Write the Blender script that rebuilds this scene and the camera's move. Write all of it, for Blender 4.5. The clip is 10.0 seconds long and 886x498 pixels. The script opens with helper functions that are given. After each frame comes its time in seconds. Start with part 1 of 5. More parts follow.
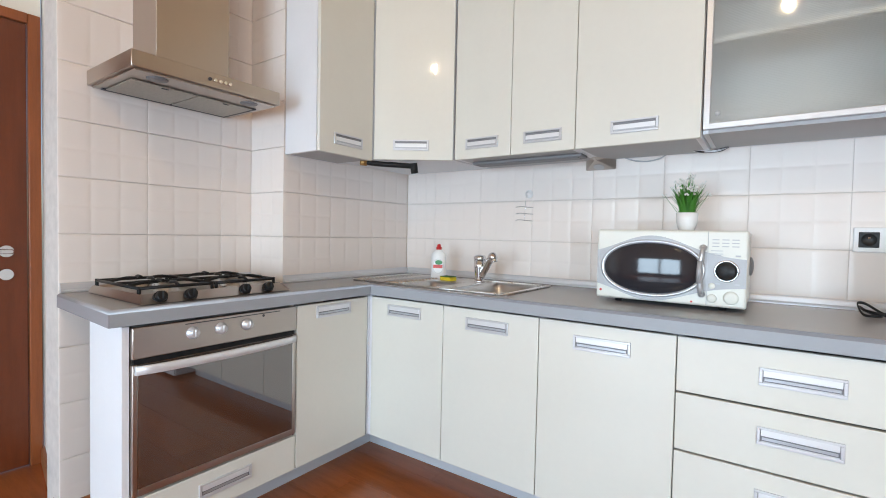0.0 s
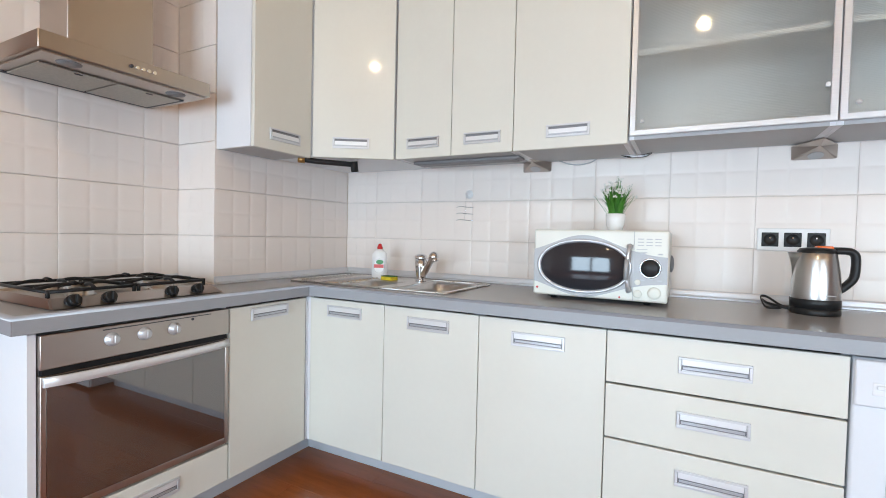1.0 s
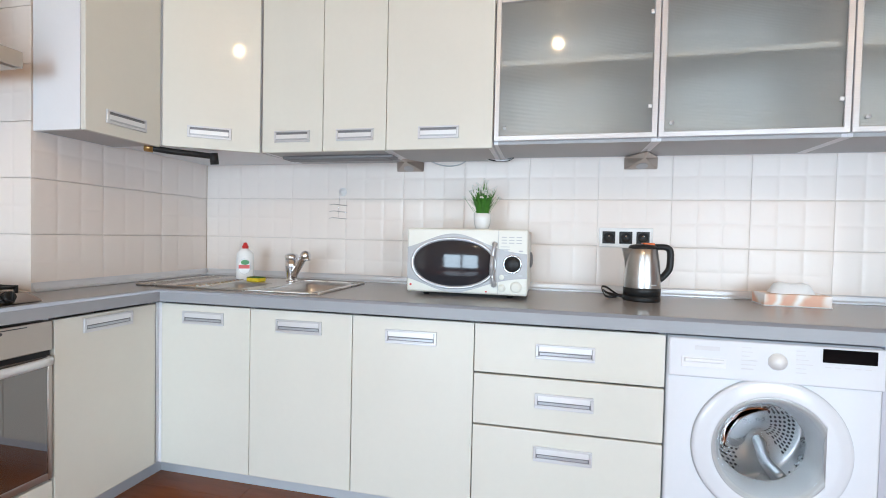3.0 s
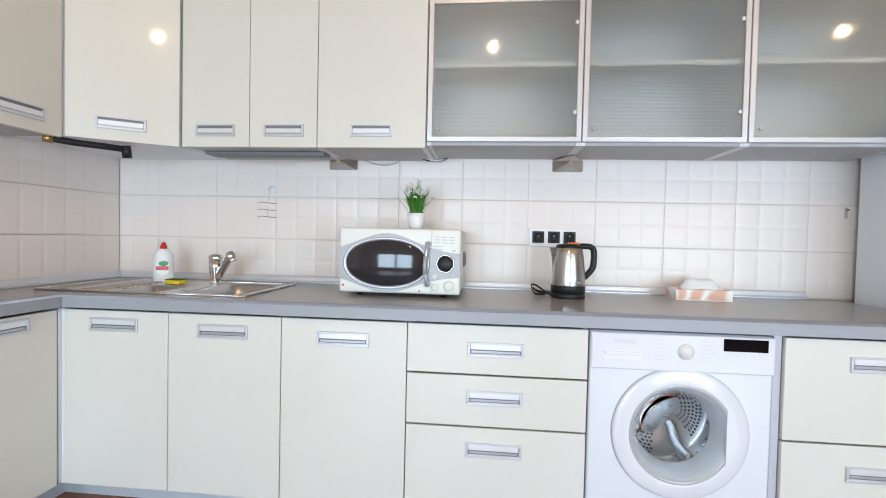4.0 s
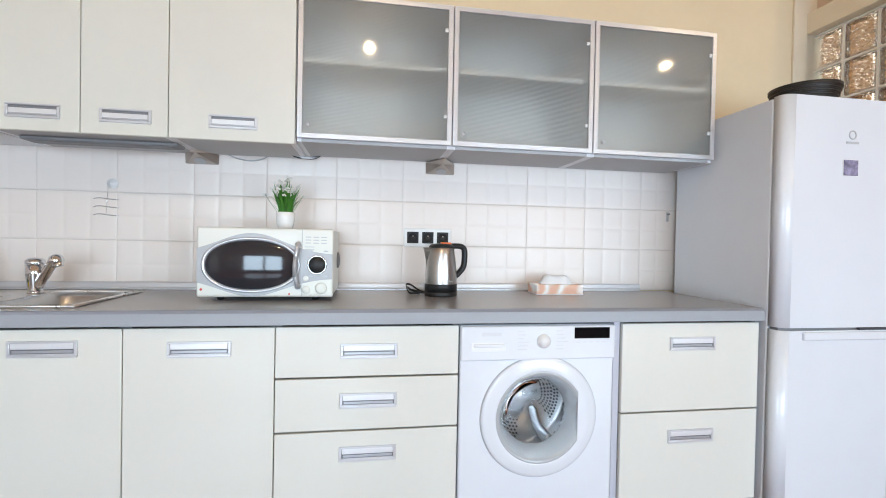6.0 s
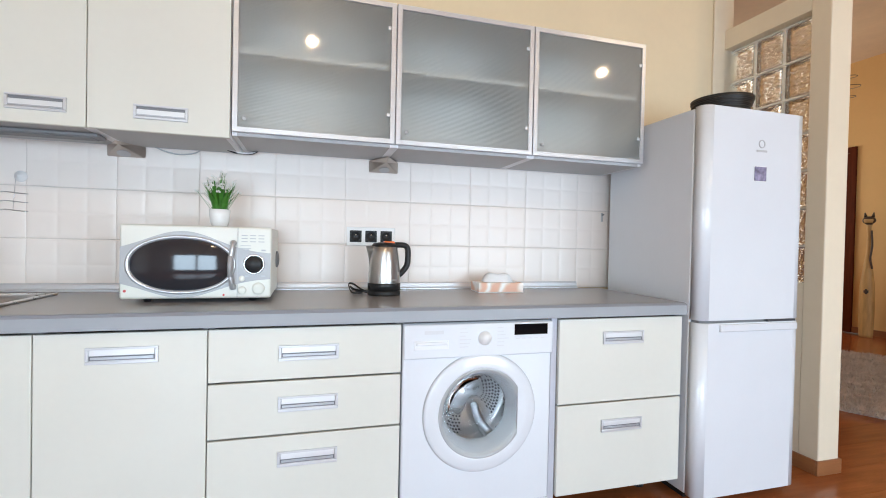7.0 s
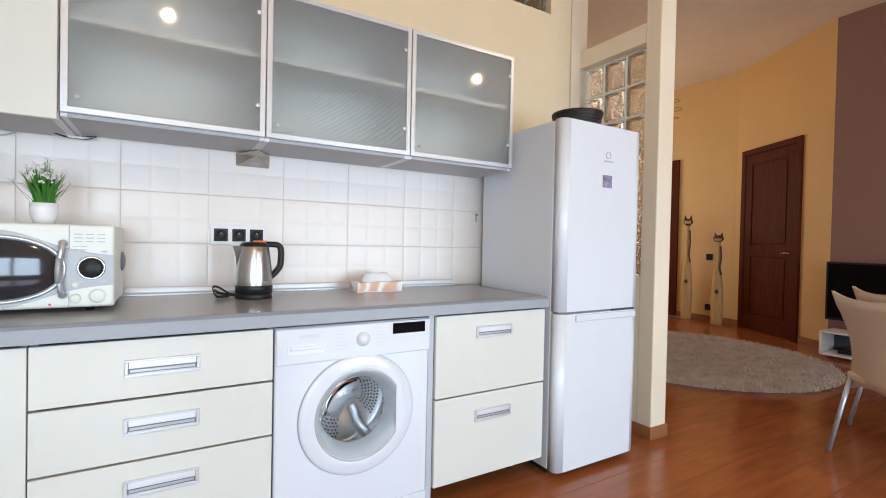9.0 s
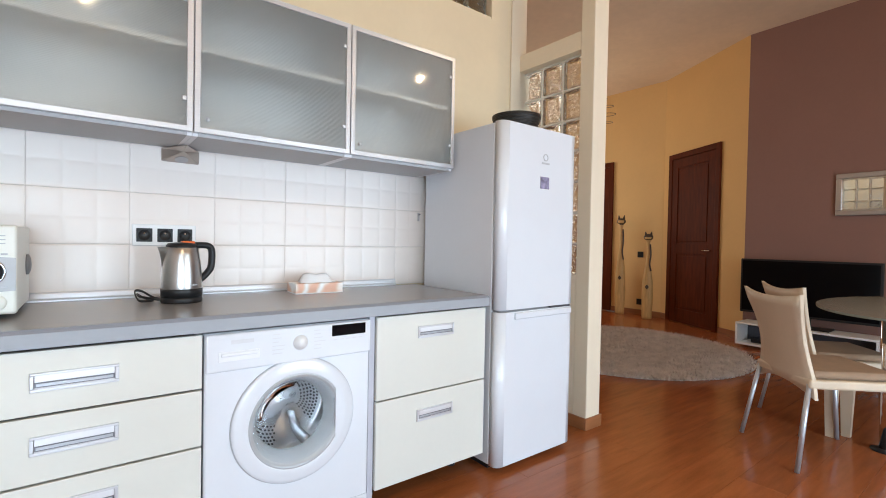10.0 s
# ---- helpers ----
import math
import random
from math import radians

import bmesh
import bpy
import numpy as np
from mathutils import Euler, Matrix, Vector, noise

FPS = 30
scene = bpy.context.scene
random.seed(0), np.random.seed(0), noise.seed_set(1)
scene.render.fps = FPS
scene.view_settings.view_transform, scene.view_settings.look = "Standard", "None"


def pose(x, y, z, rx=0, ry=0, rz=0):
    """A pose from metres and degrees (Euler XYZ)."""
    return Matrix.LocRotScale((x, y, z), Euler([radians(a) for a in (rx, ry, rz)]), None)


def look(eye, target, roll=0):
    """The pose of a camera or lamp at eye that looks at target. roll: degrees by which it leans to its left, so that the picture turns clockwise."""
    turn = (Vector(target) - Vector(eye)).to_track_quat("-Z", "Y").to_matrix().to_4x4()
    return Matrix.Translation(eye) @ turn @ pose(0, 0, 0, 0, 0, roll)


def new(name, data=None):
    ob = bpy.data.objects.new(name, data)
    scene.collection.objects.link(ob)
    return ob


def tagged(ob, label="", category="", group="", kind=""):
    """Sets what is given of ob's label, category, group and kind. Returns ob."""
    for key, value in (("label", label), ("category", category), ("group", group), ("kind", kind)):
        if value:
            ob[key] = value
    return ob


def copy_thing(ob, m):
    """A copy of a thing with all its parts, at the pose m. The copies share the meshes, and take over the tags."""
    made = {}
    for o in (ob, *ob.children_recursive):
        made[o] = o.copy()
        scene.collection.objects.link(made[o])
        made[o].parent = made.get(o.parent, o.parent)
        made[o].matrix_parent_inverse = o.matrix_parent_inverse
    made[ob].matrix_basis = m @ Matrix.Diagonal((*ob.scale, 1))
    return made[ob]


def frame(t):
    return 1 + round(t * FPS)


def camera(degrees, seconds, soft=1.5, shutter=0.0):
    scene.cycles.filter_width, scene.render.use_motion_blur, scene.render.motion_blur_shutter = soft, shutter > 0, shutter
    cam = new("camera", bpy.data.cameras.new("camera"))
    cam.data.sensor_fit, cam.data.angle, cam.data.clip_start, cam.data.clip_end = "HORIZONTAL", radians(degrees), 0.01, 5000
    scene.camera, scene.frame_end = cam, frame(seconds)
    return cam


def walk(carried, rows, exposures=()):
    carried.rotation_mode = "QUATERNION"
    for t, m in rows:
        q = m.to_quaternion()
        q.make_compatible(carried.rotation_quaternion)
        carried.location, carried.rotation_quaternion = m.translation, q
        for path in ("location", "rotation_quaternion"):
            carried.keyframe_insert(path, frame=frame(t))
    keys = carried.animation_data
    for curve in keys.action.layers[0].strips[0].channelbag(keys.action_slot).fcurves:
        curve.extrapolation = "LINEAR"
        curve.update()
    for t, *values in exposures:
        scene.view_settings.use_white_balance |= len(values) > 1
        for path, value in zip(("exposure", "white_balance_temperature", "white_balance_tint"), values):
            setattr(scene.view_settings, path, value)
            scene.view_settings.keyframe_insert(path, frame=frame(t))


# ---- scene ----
cam = camera(87.9, 10.0, soft=1.0)
PATH = [
    (0, (2.477, -2.166, 1.076), (1.322, -0.534, 1.013), 1.2),
    (0.5, (2.478, -2.168, 1.074), (1.429, -0.467, 1.014), 1.2),
    (1, (2.48, -2.17, 1.073), (1.542, -0.404, 1.016), 1.3),
    (1.5, (2.482, -2.171, 1.072), (1.66, -0.349, 1.018), 1.3),
    (2, (2.484, -2.173, 1.07), (1.78, -0.301, 1.019), 1.3),
    (2.5, (2.487, -2.172, 1.071), (1.914, -0.257, 1.021), 1.3),
    (4, (2.522, -2.166, 1.078), (2.336, -0.175, 1.026), 1.3),
    (4.5, (2.525, -2.169, 1.073), (2.478, -0.17, 1.029), 1.4),
    (5, (2.535, -2.168, 1.07), (2.618, -0.17, 1.032), 1.4),
    (5.5, (2.539, -2.166, 1.063), (2.749, -0.177, 1.035), 1.3),
    (6.8, (2.568, -2.17, 1.075), (3.071, -0.235, 1.044), 1.1),
    (7, (2.564, -2.173, 1.067), (3.115, -0.25, 1.039), 1.2),
    (7.5, (2.564, -2.174, 1.073), (3.231, -0.289, 1.041), 1.3),
    (8, (2.564, -2.173, 1.071), (3.349, -0.333, 1.042), 1.2),
    (8.5, (2.57, -2.172, 1.072), (3.477, -0.389, 1.046), 1.2),
    (9, (2.576, -2.176, 1.077), (3.597, -0.456, 1.047), 1.2),
    (9.5, (2.588, -2.182, 1.081), (3.706, -0.524, 1.05), 1.1),
    (10, (2.594, -2.185, 1.085), (3.809, -0.597, 1.052), 1.1),
]
walk(cam, [(t, look(eye, target, roll)) for t, eye, target, roll in PATH])

# ---- world, lights ----
world = bpy.data.worlds.new("world")
scene.world = world
world.use_nodes = True
wn = world.node_tree.nodes
sky = wn.new("ShaderNodeTexSky")
sky.sky_type, sky.sun_disc = "NISHITA", False
sky.sun_elevation, sky.sun_rotation = radians(40), radians(120)
world.node_tree.links.new(sky.outputs[0], wn["Background"].inputs[0])
wn["Background"].inputs[1].default_value = 0.12


def lamp(name, kind, place, target, energy, colour, **sizes):
    data = bpy.data.lights.new(name, kind)
    data.energy, data.color = energy, colour
    if kind == "AREA":
        data.shape, data.size, data.size_y = "RECTANGLE", sizes["w"], sizes["h"]
    else:
        data.shadow_soft_size = sizes["r"]
    if kind == "SPOT":
        data.spot_size, data.spot_blend = radians(sizes["cone"]), 0.6
    ob = new(name, data)
    ob.matrix_world = look(place, target)
    return ob


DAY = (0.64, 0.828, 1.0)
WARM = (1.0, 0.74, 0.45)
# Out of view; the second opening is added to even out the daylight.
WINDOWS = [(0.8, 2.6), (3.9, 5.9)]  # stretches of x in the wall behind, y = -4.6
lamp("sky_over_windows", "AREA", (3.0, -5.6, 1.6), (3.0, 0, 1.6), 1090, DAY, w=8.2, h=3.0)
lamp("window_daylight", "AREA", (8.1, 3.75, 1.9), (7.6, 0, 2.0), 32, (1.0, 0.94, 0.84), w=1.8, h=1.7)
# Weak warm fill added for the far room; the pendant itself is unlit.
lamp("pendant_bulb", "POINT", (8.0, 1.44, 2.86), (8.0, 1.44, 0), 3, WARM, r=0.04)
SPOTS = [(2.54, -2.95, 2.9), (5.62, -2.93, 2.98)]
for sx, sy, sz in SPOTS:
    lamp("ceiling_bulb", "POINT", (sx, sy, sz), (sx, sy, 0), 41, WARM, r=0.03)


# ---- materials ----
def material(name, colour, rough=0.5, metal=0.0, vary=0.06, scale=6.0, bump=0.0, bscale=200.0, coat=0.0,
             stretch=(1, 1, 1), island=0.0, spec=0.5, rvar=0.12):
    m = bpy.data.materials.new(name)
    m.use_nodes = True
    nt = m.node_tree
    bs = nt.nodes["Principled BSDF"]
    bs.inputs["Roughness"].default_value = rough
    bs.inputs["Metallic"].default_value = metal
    bs.inputs["Coat Weight"].default_value = coat
    bs.inputs["Coat Roughness"].default_value = 0.08
    bs.inputs["Specular IOR Level"].default_value = spec
    tc = nt.nodes.new("ShaderNodeTexCoord")
    mp = nt.nodes.new("ShaderNodeMapping")
    mp.inputs["Scale"].default_value = stretch
    nt.links.new(tc.outputs["Object"], mp.inputs[0])
    big = nt.nodes.new("ShaderNodeTexNoise")
    big.inputs["Scale"].default_value, big.inputs["Detail"].default_value = scale, 5
    fine = nt.nodes.new("ShaderNodeTexNoise")
    fine.inputs["Scale"].default_value, fine.inputs["Detail"].default_value = scale * 14, 3
    for n in (big, fine):
        nt.links.new(mp.outputs[0], n.inputs["Vector"])
    mix = nt.nodes.new("ShaderNodeMath")
    mix.operation = "MULTIPLY_ADD"
    mix.inputs[1].default_value = 0.35
    nt.links.new(fine.outputs[0], mix.inputs[0])
    nt.links.new(big.outputs[0], mix.inputs[2])
    ramp = nt.nodes.new("ShaderNodeValToRGB")
    ramp.color_ramp.elements[0].position, ramp.color_ramp.elements[1].position = 0.4, 0.95
    lo = [max(0, c * (1 - vary)) for c in colour]
    hi = [min(1, c * (1 + vary)) for c in colour]
    ramp.color_ramp.elements[0].color = (*lo, 1)
    ramp.color_ramp.elements[1].color = (*hi, 1)
    nt.links.new(mix.outputs[0], ramp.inputs[0])
    out = ramp.outputs[0]
    if island:
        info = nt.nodes.new("ShaderNodeObjectInfo")
        hsv = nt.nodes.new("ShaderNodeHueSaturation")
        mr = nt.nodes.new("ShaderNodeMapRange")
        mr.inputs[3].default_value, mr.inputs[4].default_value = 1 - island, 1 + island
        nt.links.new(info.outputs["Random"], mr.inputs[0])
        nt.links.new(mr.outputs[0], hsv.inputs["Value"])
        nt.links.new(out, hsv.inputs["Color"])
        out = hsv.outputs[0]
    nt.links.new(out, bs.inputs["Base Color"])
    rr = nt.nodes.new("ShaderNodeMapRange")
    rr.inputs[3].default_value, rr.inputs[4].default_value = max(0.02, rough * (1 - rvar)), min(1, rough * (1 + rvar))
    nt.links.new(mix.outputs[0], rr.inputs[0])
    nt.links.new(rr.outputs[0], bs.inputs["Roughness"])
    if bump:
        bn = nt.nodes.new("ShaderNodeTexNoise")
        bn.inputs["Scale"].default_value, bn.inputs["Detail"].default_value = bscale, 3
        nt.links.new(mp.outputs[0], bn.inputs["Vector"])
        bp = nt.nodes.new("ShaderNodeBump")
        bp.inputs["Strength"].default_value, bp.inputs["Distance"].default_value = bump, 0.002
        nt.links.new(bn.outputs[0], bp.inputs["Height"])
        nt.links.new(bp.outputs[0], bs.inputs["Normal"])
    return m


def glass(name, colour, rough=0.0, bump=0.0, bscale=40.0, stretch=(1, 1, 1)):
    m = bpy.data.materials.new(name)
    m.use_nodes = True
    nt = m.node_tree
    bs = nt.nodes["Principled BSDF"]
    bs.inputs["Base Color"].default_value = (*colour, 1)
    bs.inputs["Roughness"].default_value = rough
    bs.inputs["Transmission Weight"].default_value = 1.0
    bs.inputs["IOR"].default_value = 1.45
    if bump:
        tc = nt.nodes.new("ShaderNodeTexCoord")
        mp = nt.nodes.new("ShaderNodeMapping")
        mp.inputs["Scale"].default_value = stretch
        bn = nt.nodes.new("ShaderNodeTexNoise")
        bn.inputs["Scale"].default_value, bn.inputs["Detail"].default_value = bscale, 2
        bp = nt.nodes.new("ShaderNodeBump")
        bp.inputs["Strength"].default_value, bp.inputs["Distance"].default_value = bump, 0.01
        nt.links.new(tc.outputs["Object"], mp.inputs[0])
        nt.links.new(mp.outputs[0], bn.inputs["Vector"])
        nt.links.new(bn.outputs[0], bp.inputs["Height"])
        nt.links.new(bp.outputs[0], bs.inputs["Normal"])
    return m


def emitter(name, colour, strength):
    m = bpy.data.materials.new(name)
    m.use_nodes = True
    bs = m.node_tree.nodes["Principled BSDF"]
    bs.inputs["Base Color"].default_value = (*colour, 1)
    bs.inputs["Emission Color"].default_value = (*colour, 1)
    bs.inputs["Emission Strength"].default_value = strength
    return m


CREAM = material("cream_laminate", (0.715, 0.71, 0.65), 0.34, vary=0.025, scale=3, bump=0.02, coat=0.3)
CREAM.node_tree.nodes["Principled BSDF"].inputs["Coat Roughness"].default_value = 0.055
CARCASS = material("white_carcass", (0.78, 0.79, 0.82), 0.45, vary=0.02)
# Also carries the shade on the wall cabinet undersides.
CARCASS_EDGE = material("grey_carcass_and_shade", (0.45, 0.45, 0.46), 0.5, vary=0.05)
PLINTH = material("plinth_aluminium", (0.62, 0.64, 0.68), 0.4, 0.2, vary=0.02, stretch=(1, 1, 4))
WORKTOP = material("grey_worktop", (0.335, 0.335, 0.355), 0.24, vary=0.02, scale=1.5, rvar=0.0)
HANDLE = material("polished_aluminium", (0.78, 0.795, 0.82), 0.33, 0.35, vary=0.03, scale=10)
ALU = material("brushed_aluminium", (0.66, 0.67, 0.7), 0.33, 0.5, vary=0.05, scale=10, stretch=(1, 1, 20))
PULL_DARK = material("shaded_pull_recess", (0.2, 0.205, 0.225), 0.45, 0.3)
PULL_GREY = material("satin_pull", (0.5, 0.52, 0.56), 0.3, 0.6, vary=0.04, scale=12)
SLOT = material("dark_slot", (0.05, 0.05, 0.06), 0.6)
STEEL = material("brushed_steel", (0.48, 0.425, 0.385), 0.3, 1.0, vary=0.025, scale=3, rvar=0.05)
KETTLE_STEEL = material("kettle_steel", (0.56, 0.55, 0.54), 0.28, 1.0, vary=0.02, scale=3, rvar=0.04)
CHROME = material("chrome", (0.75, 0.75, 0.77), 0.08, 1.0, vary=0.02)
SINK = material("sink_steel", (0.66, 0.655, 0.65), 0.27, 1.0, vary=0.05, scale=14, bump=0.01)
# Sink steel again, darkened to put shade inside the bowls.
BOWL_SHADE_STEEL = material("bowl_steel_shaded", (0.52, 0.515, 0.51), 0.3, 1.0, vary=0.06, scale=14)
DRAINER = material("polished_drainer_steel", (0.7, 0.695, 0.69), 0.2, 1.0, vary=0.04, scale=14)
BLACK = material("black_enamel", (0.012, 0.012, 0.013), 0.4, vary=0.2, spec=0.25)
BLACK_PLASTIC = material("black_plastic", (0.016, 0.016, 0.017), 0.38, vary=0.2, spec=0.3)
OVEN_GLASS = material("oven_glass", (0.05, 0.029, 0.021), 0.03, vary=0.1, spec=1.0, coat=1.0)
OVEN_GLASS.node_tree.nodes["Principled BSDF"].inputs["Coat IOR"].default_value = 2.1
OVEN_GLASS.node_tree.nodes["Principled BSDF"].inputs["Coat Roughness"].default_value = 0.01
MW_GLASS = material("microwave_glass", (0.024, 0.024, 0.03), 0.08, vary=0.1, coat=0.2)
WHITE_ENAMEL = material("white_enamel", (0.72, 0.745, 0.79), 0.22, vary=0.015, coat=0.3)
WHITE_PLASTIC = material("white_plastic", (0.8, 0.8, 0.8), 0.35, vary=0.02)
SILVER = material("silver_paint", (0.55, 0.56, 0.58), 0.28, 0.6, vary=0.03)
OFFWHITE = material("warm_white_plastic", (0.74, 0.74, 0.68), 0.35, vary=0.02)
TILE = material("glazed_tile", (0.805, 0.735, 0.688), 0.31, vary=0.008, scale=5, island=0.01)
GROUT = material("grout", (0.62, 0.58, 0.55), 0.9, vary=0.1, scale=30)
PAINT_WHITE = material("white_wall_paint", (0.79, 0.75, 0.68), 0.85, vary=0.03, scale=2, bump=0.08, bscale=150)
PAINT_YELLOW = material("yellow_wall_paint", (0.72, 0.455, 0.19), 0.85, vary=0.04, scale=2, bump=0.08, bscale=150)
PAINT_CREAM = material("cream_wall_paint", (0.74, 0.61, 0.42), 0.85, vary=0.04, scale=2, bump=0.08, bscale=150)
PAINT_PALE = material("pale_cream_paint", (0.77, 0.67, 0.52), 0.8, vary=0.04, scale=2, bump=0.08, bscale=150)
PAINT_BROWN = material("brown_wall_paint", (0.26, 0.138, 0.108), 0.8, vary=0.06, scale=2, bump=0.08, bscale=150)
CEILING = material("ceiling_paint", (0.76, 0.6, 0.43), 0.9, vary=0.1, scale=0.9)
PLANK = material("red_oak_laminate", (0.31, 0.092, 0.028), 0.18, vary=0.22, scale=3, bump=0.04, bscale=60, stretch=(1.0, 9, 9), island=0.1)
SKIRT = material("skirting_wood", (0.3, 0.12, 0.046), 0.4, vary=0.2, scale=5, stretch=(1, 1, 8))
MAHOGANY = material("mahogany_door", (0.09, 0.019, 0.006), 0.5, spec=0.06, vary=0.3, scale=4, stretch=(8, 8, 1), bump=0.05, bscale=60)
RED_LEAF = material("dark_door_leaf", (0.14, 0.033, 0.01), 0.35, vary=0.22, scale=3, stretch=(10, 10, 1), bump=0.04, bscale=60)
RED_WOOD = material("reddish_door_wood", (0.27, 0.078, 0.024), 0.35, vary=0.22, scale=3, stretch=(10, 10, 1), bump=0.04, bscale=60)
FROSTED = glass("ribbed_frosted_glass", (0.46, 0.435, 0.39), 0.34)
FROSTED.node_tree.nodes["Principled BSDF"].inputs["Coat Weight"].default_value = 0.6
FROSTED.node_tree.nodes["Principled BSDF"].inputs["Coat Roughness"].default_value = 0.05
ft = FROSTED.node_tree
rib = ft.nodes.new("ShaderNodeTexWave")
rib.wave_type, rib.bands_direction = "BANDS", "Z"
rib.inputs["Scale"].default_value, rib.inputs["Distortion"].default_value = 60, 0.1
rib_bump = ft.nodes.new("ShaderNodeBump")
rib_bump.inputs["Strength"].default_value, rib_bump.inputs["Distance"].default_value = 0.16, 0.002
rib_tc = ft.nodes.new("ShaderNodeTexCoord")
ft.links.new(rib_tc.outputs["Object"], rib.inputs["Vector"])
ft.links.new(rib.outputs["Fac"], rib_bump.inputs["Height"])
ft.links.new(rib_bump.outputs[0], ft.nodes["Principled BSDF"].inputs["Normal"])
BLOCK = glass("glass_block", (0.95, 0.95, 0.92), 0.02, 1.0, 34.0, (1, 1, 2.4))
PANE = glass("window_glass", (0.96, 0.98, 0.98), 0.0)
TABLE_GLASS = glass("green_table_glass", (0.4, 0.44, 0.4), 0.22)
TABLE_GLASS.node_tree.nodes["Principled BSDF"].inputs["Transmission Weight"].default_value = 0.5
DRUM_GLASS = glass("door_bowl_glass", (0.9, 0.91, 0.92), 0.0)
DRUM_GLASS.node_tree.nodes["Principled BSDF"].inputs["IOR"].default_value = 1.12
BAND = material("silver_band_paint", (0.4, 0.4, 0.41), 0.45, 0.25, vary=0.03, scale=12)
RING = material("grey_ring_plastic", (0.4, 0.41, 0.42), 0.22, coat=0.5)
STRIP_GREY = material("dark_housing_and_gap_shade", (0.2, 0.2, 0.21), 0.5)
# Worktop tone made lighter, for edges that face the window.
EDGE = material("worktop_edge_lit", (0.34, 0.36, 0.39), 0.4, vary=0.03, scale=8)
RUBBER = material("grey_rubber", (0.2, 0.21, 0.22), 0.4)
DRUM = material("drum_steel", (0.82, 0.82, 0.83), 0.27, 0.9, vary=0.06, scale=20)
FAINT = material("faint_grey_print", (0.62, 0.63, 0.66), 0.5)
LAVENDER = material("grey_end_panel", (0.5, 0.5, 0.56), 0.5)
BRASS = material("brass", (0.45, 0.27, 0.1), 0.35, 0.9)
LEAF = material("green_leaf", (0.055, 0.22, 0.025), 0.45, vary=0.35, scale=30)
PETAL = material("white_petal", (0.75, 0.75, 0.72), 0.6)
CERAMIC = material("white_ceramic", (0.82, 0.82, 0.82), 0.2)
RED = material("red_plastic", (0.55, 0.02, 0.02), 0.35)
ORANGE = material("orange_plastic", (0.85, 0.16, 0.02), 0.3)
GREEN_INK = material("green_print", (0.03, 0.22, 0.06), 0.4)
RED_INK = material("red_print", (0.6, 0.06, 0.05), 0.4)
GREY_INK_SHADE = material("grey_print", (0.45, 0.46, 0.48), 0.5)
SPONGE_Y = material("yellow_sponge", (0.75, 0.6, 0.04), 0.9, vary=0.15, scale=60, bump=0.6, bscale=300)
SPONGE_G = material("green_scourer", (0.05, 0.16, 0.04), 0.95, vary=0.2, scale=80, bump=0.6, bscale=400)
PAPER = material("white_tissue", (0.82, 0.83, 0.85), 0.9)
BOXPRINT = material("peach_box_print", (0.84, 0.5, 0.36), 0.5)
bt = BOXPRINT.node_tree
swirl = bt.nodes.new("ShaderNodeTexWave")
swirl.inputs["Scale"].default_value, swirl.inputs["Distortion"].default_value, swirl.inputs["Detail"].default_value = 3.2, 14.0, 3.0
swirl.inputs["Detail Scale"].default_value = 1.2
swirl_ramp = bt.nodes.new("ShaderNodeValToRGB")
for e, (p, c) in zip([swirl_ramp.color_ramp.elements[0], swirl_ramp.color_ramp.elements[1], swirl_ramp.color_ramp.elements.new(0.55)],
                     ((0.15, (0.82, 0.5, 0.37, 1)), (0.85, (0.86, 0.83, 0.8, 1)), (0.5, (0.85, 0.68, 0.58, 1)))):
    e.position, e.color = p, c
swirl_tc = bt.nodes.new("ShaderNodeTexCoord")
bt.links.new(swirl_tc.outputs["Object"], swirl.inputs["Vector"])
bt.links.new(swirl.outputs["Fac"], swirl_ramp.inputs[0])
bt.links.new(swirl_ramp.outputs[0], bt.nodes["Principled BSDF"].inputs["Base Color"])
WICKER = material("black_weave", (0.02, 0.018, 0.016), 0.45, vary=0.3)
FUR = material("grey_shag", (0.56, 0.49, 0.45), 0.95, vary=0.3, scale=12)
CARVED = material("carved_pale_wood", (0.54, 0.33, 0.12), 0.5, vary=0.2, scale=6, stretch=(6, 6, 1))
TABBY = material("dark_stained_wood", (0.06, 0.035, 0.02), 0.5, vary=0.4, scale=20)
LEATHER = material("cream_leather", (0.61, 0.49, 0.36), 0.5, vary=0.05, scale=8, bump=0.1, bscale=120)
CUSHION = material("beige_cushion", (0.3, 0.2, 0.13), 0.9, vary=0.1, scale=20, bump=0.2, bscale=300)
SCREEN = material("tv_screen", (0.004, 0.004, 0.005), 0.08, vary=0.1, spec=0.1)
MIRROR = material("mirror_silver", (0.85, 0.85, 0.85), 0.02, 1.0, vary=0.0)
FRAME_SILVER = material("silver_frame", (0.55, 0.53, 0.52), 0.35, 0.8, vary=0.05)
FILTER = material("grease_filter", (0.42, 0.4, 0.36), 0.45, 0.8, vary=0.15, scale=120)
PHOTO = material("photo_print", (0.24, 0.22, 0.33), 0.4, vary=0.9, scale=40)
BULB = emitter("lit_bulb", (1.0, 0.8, 0.5), 40)


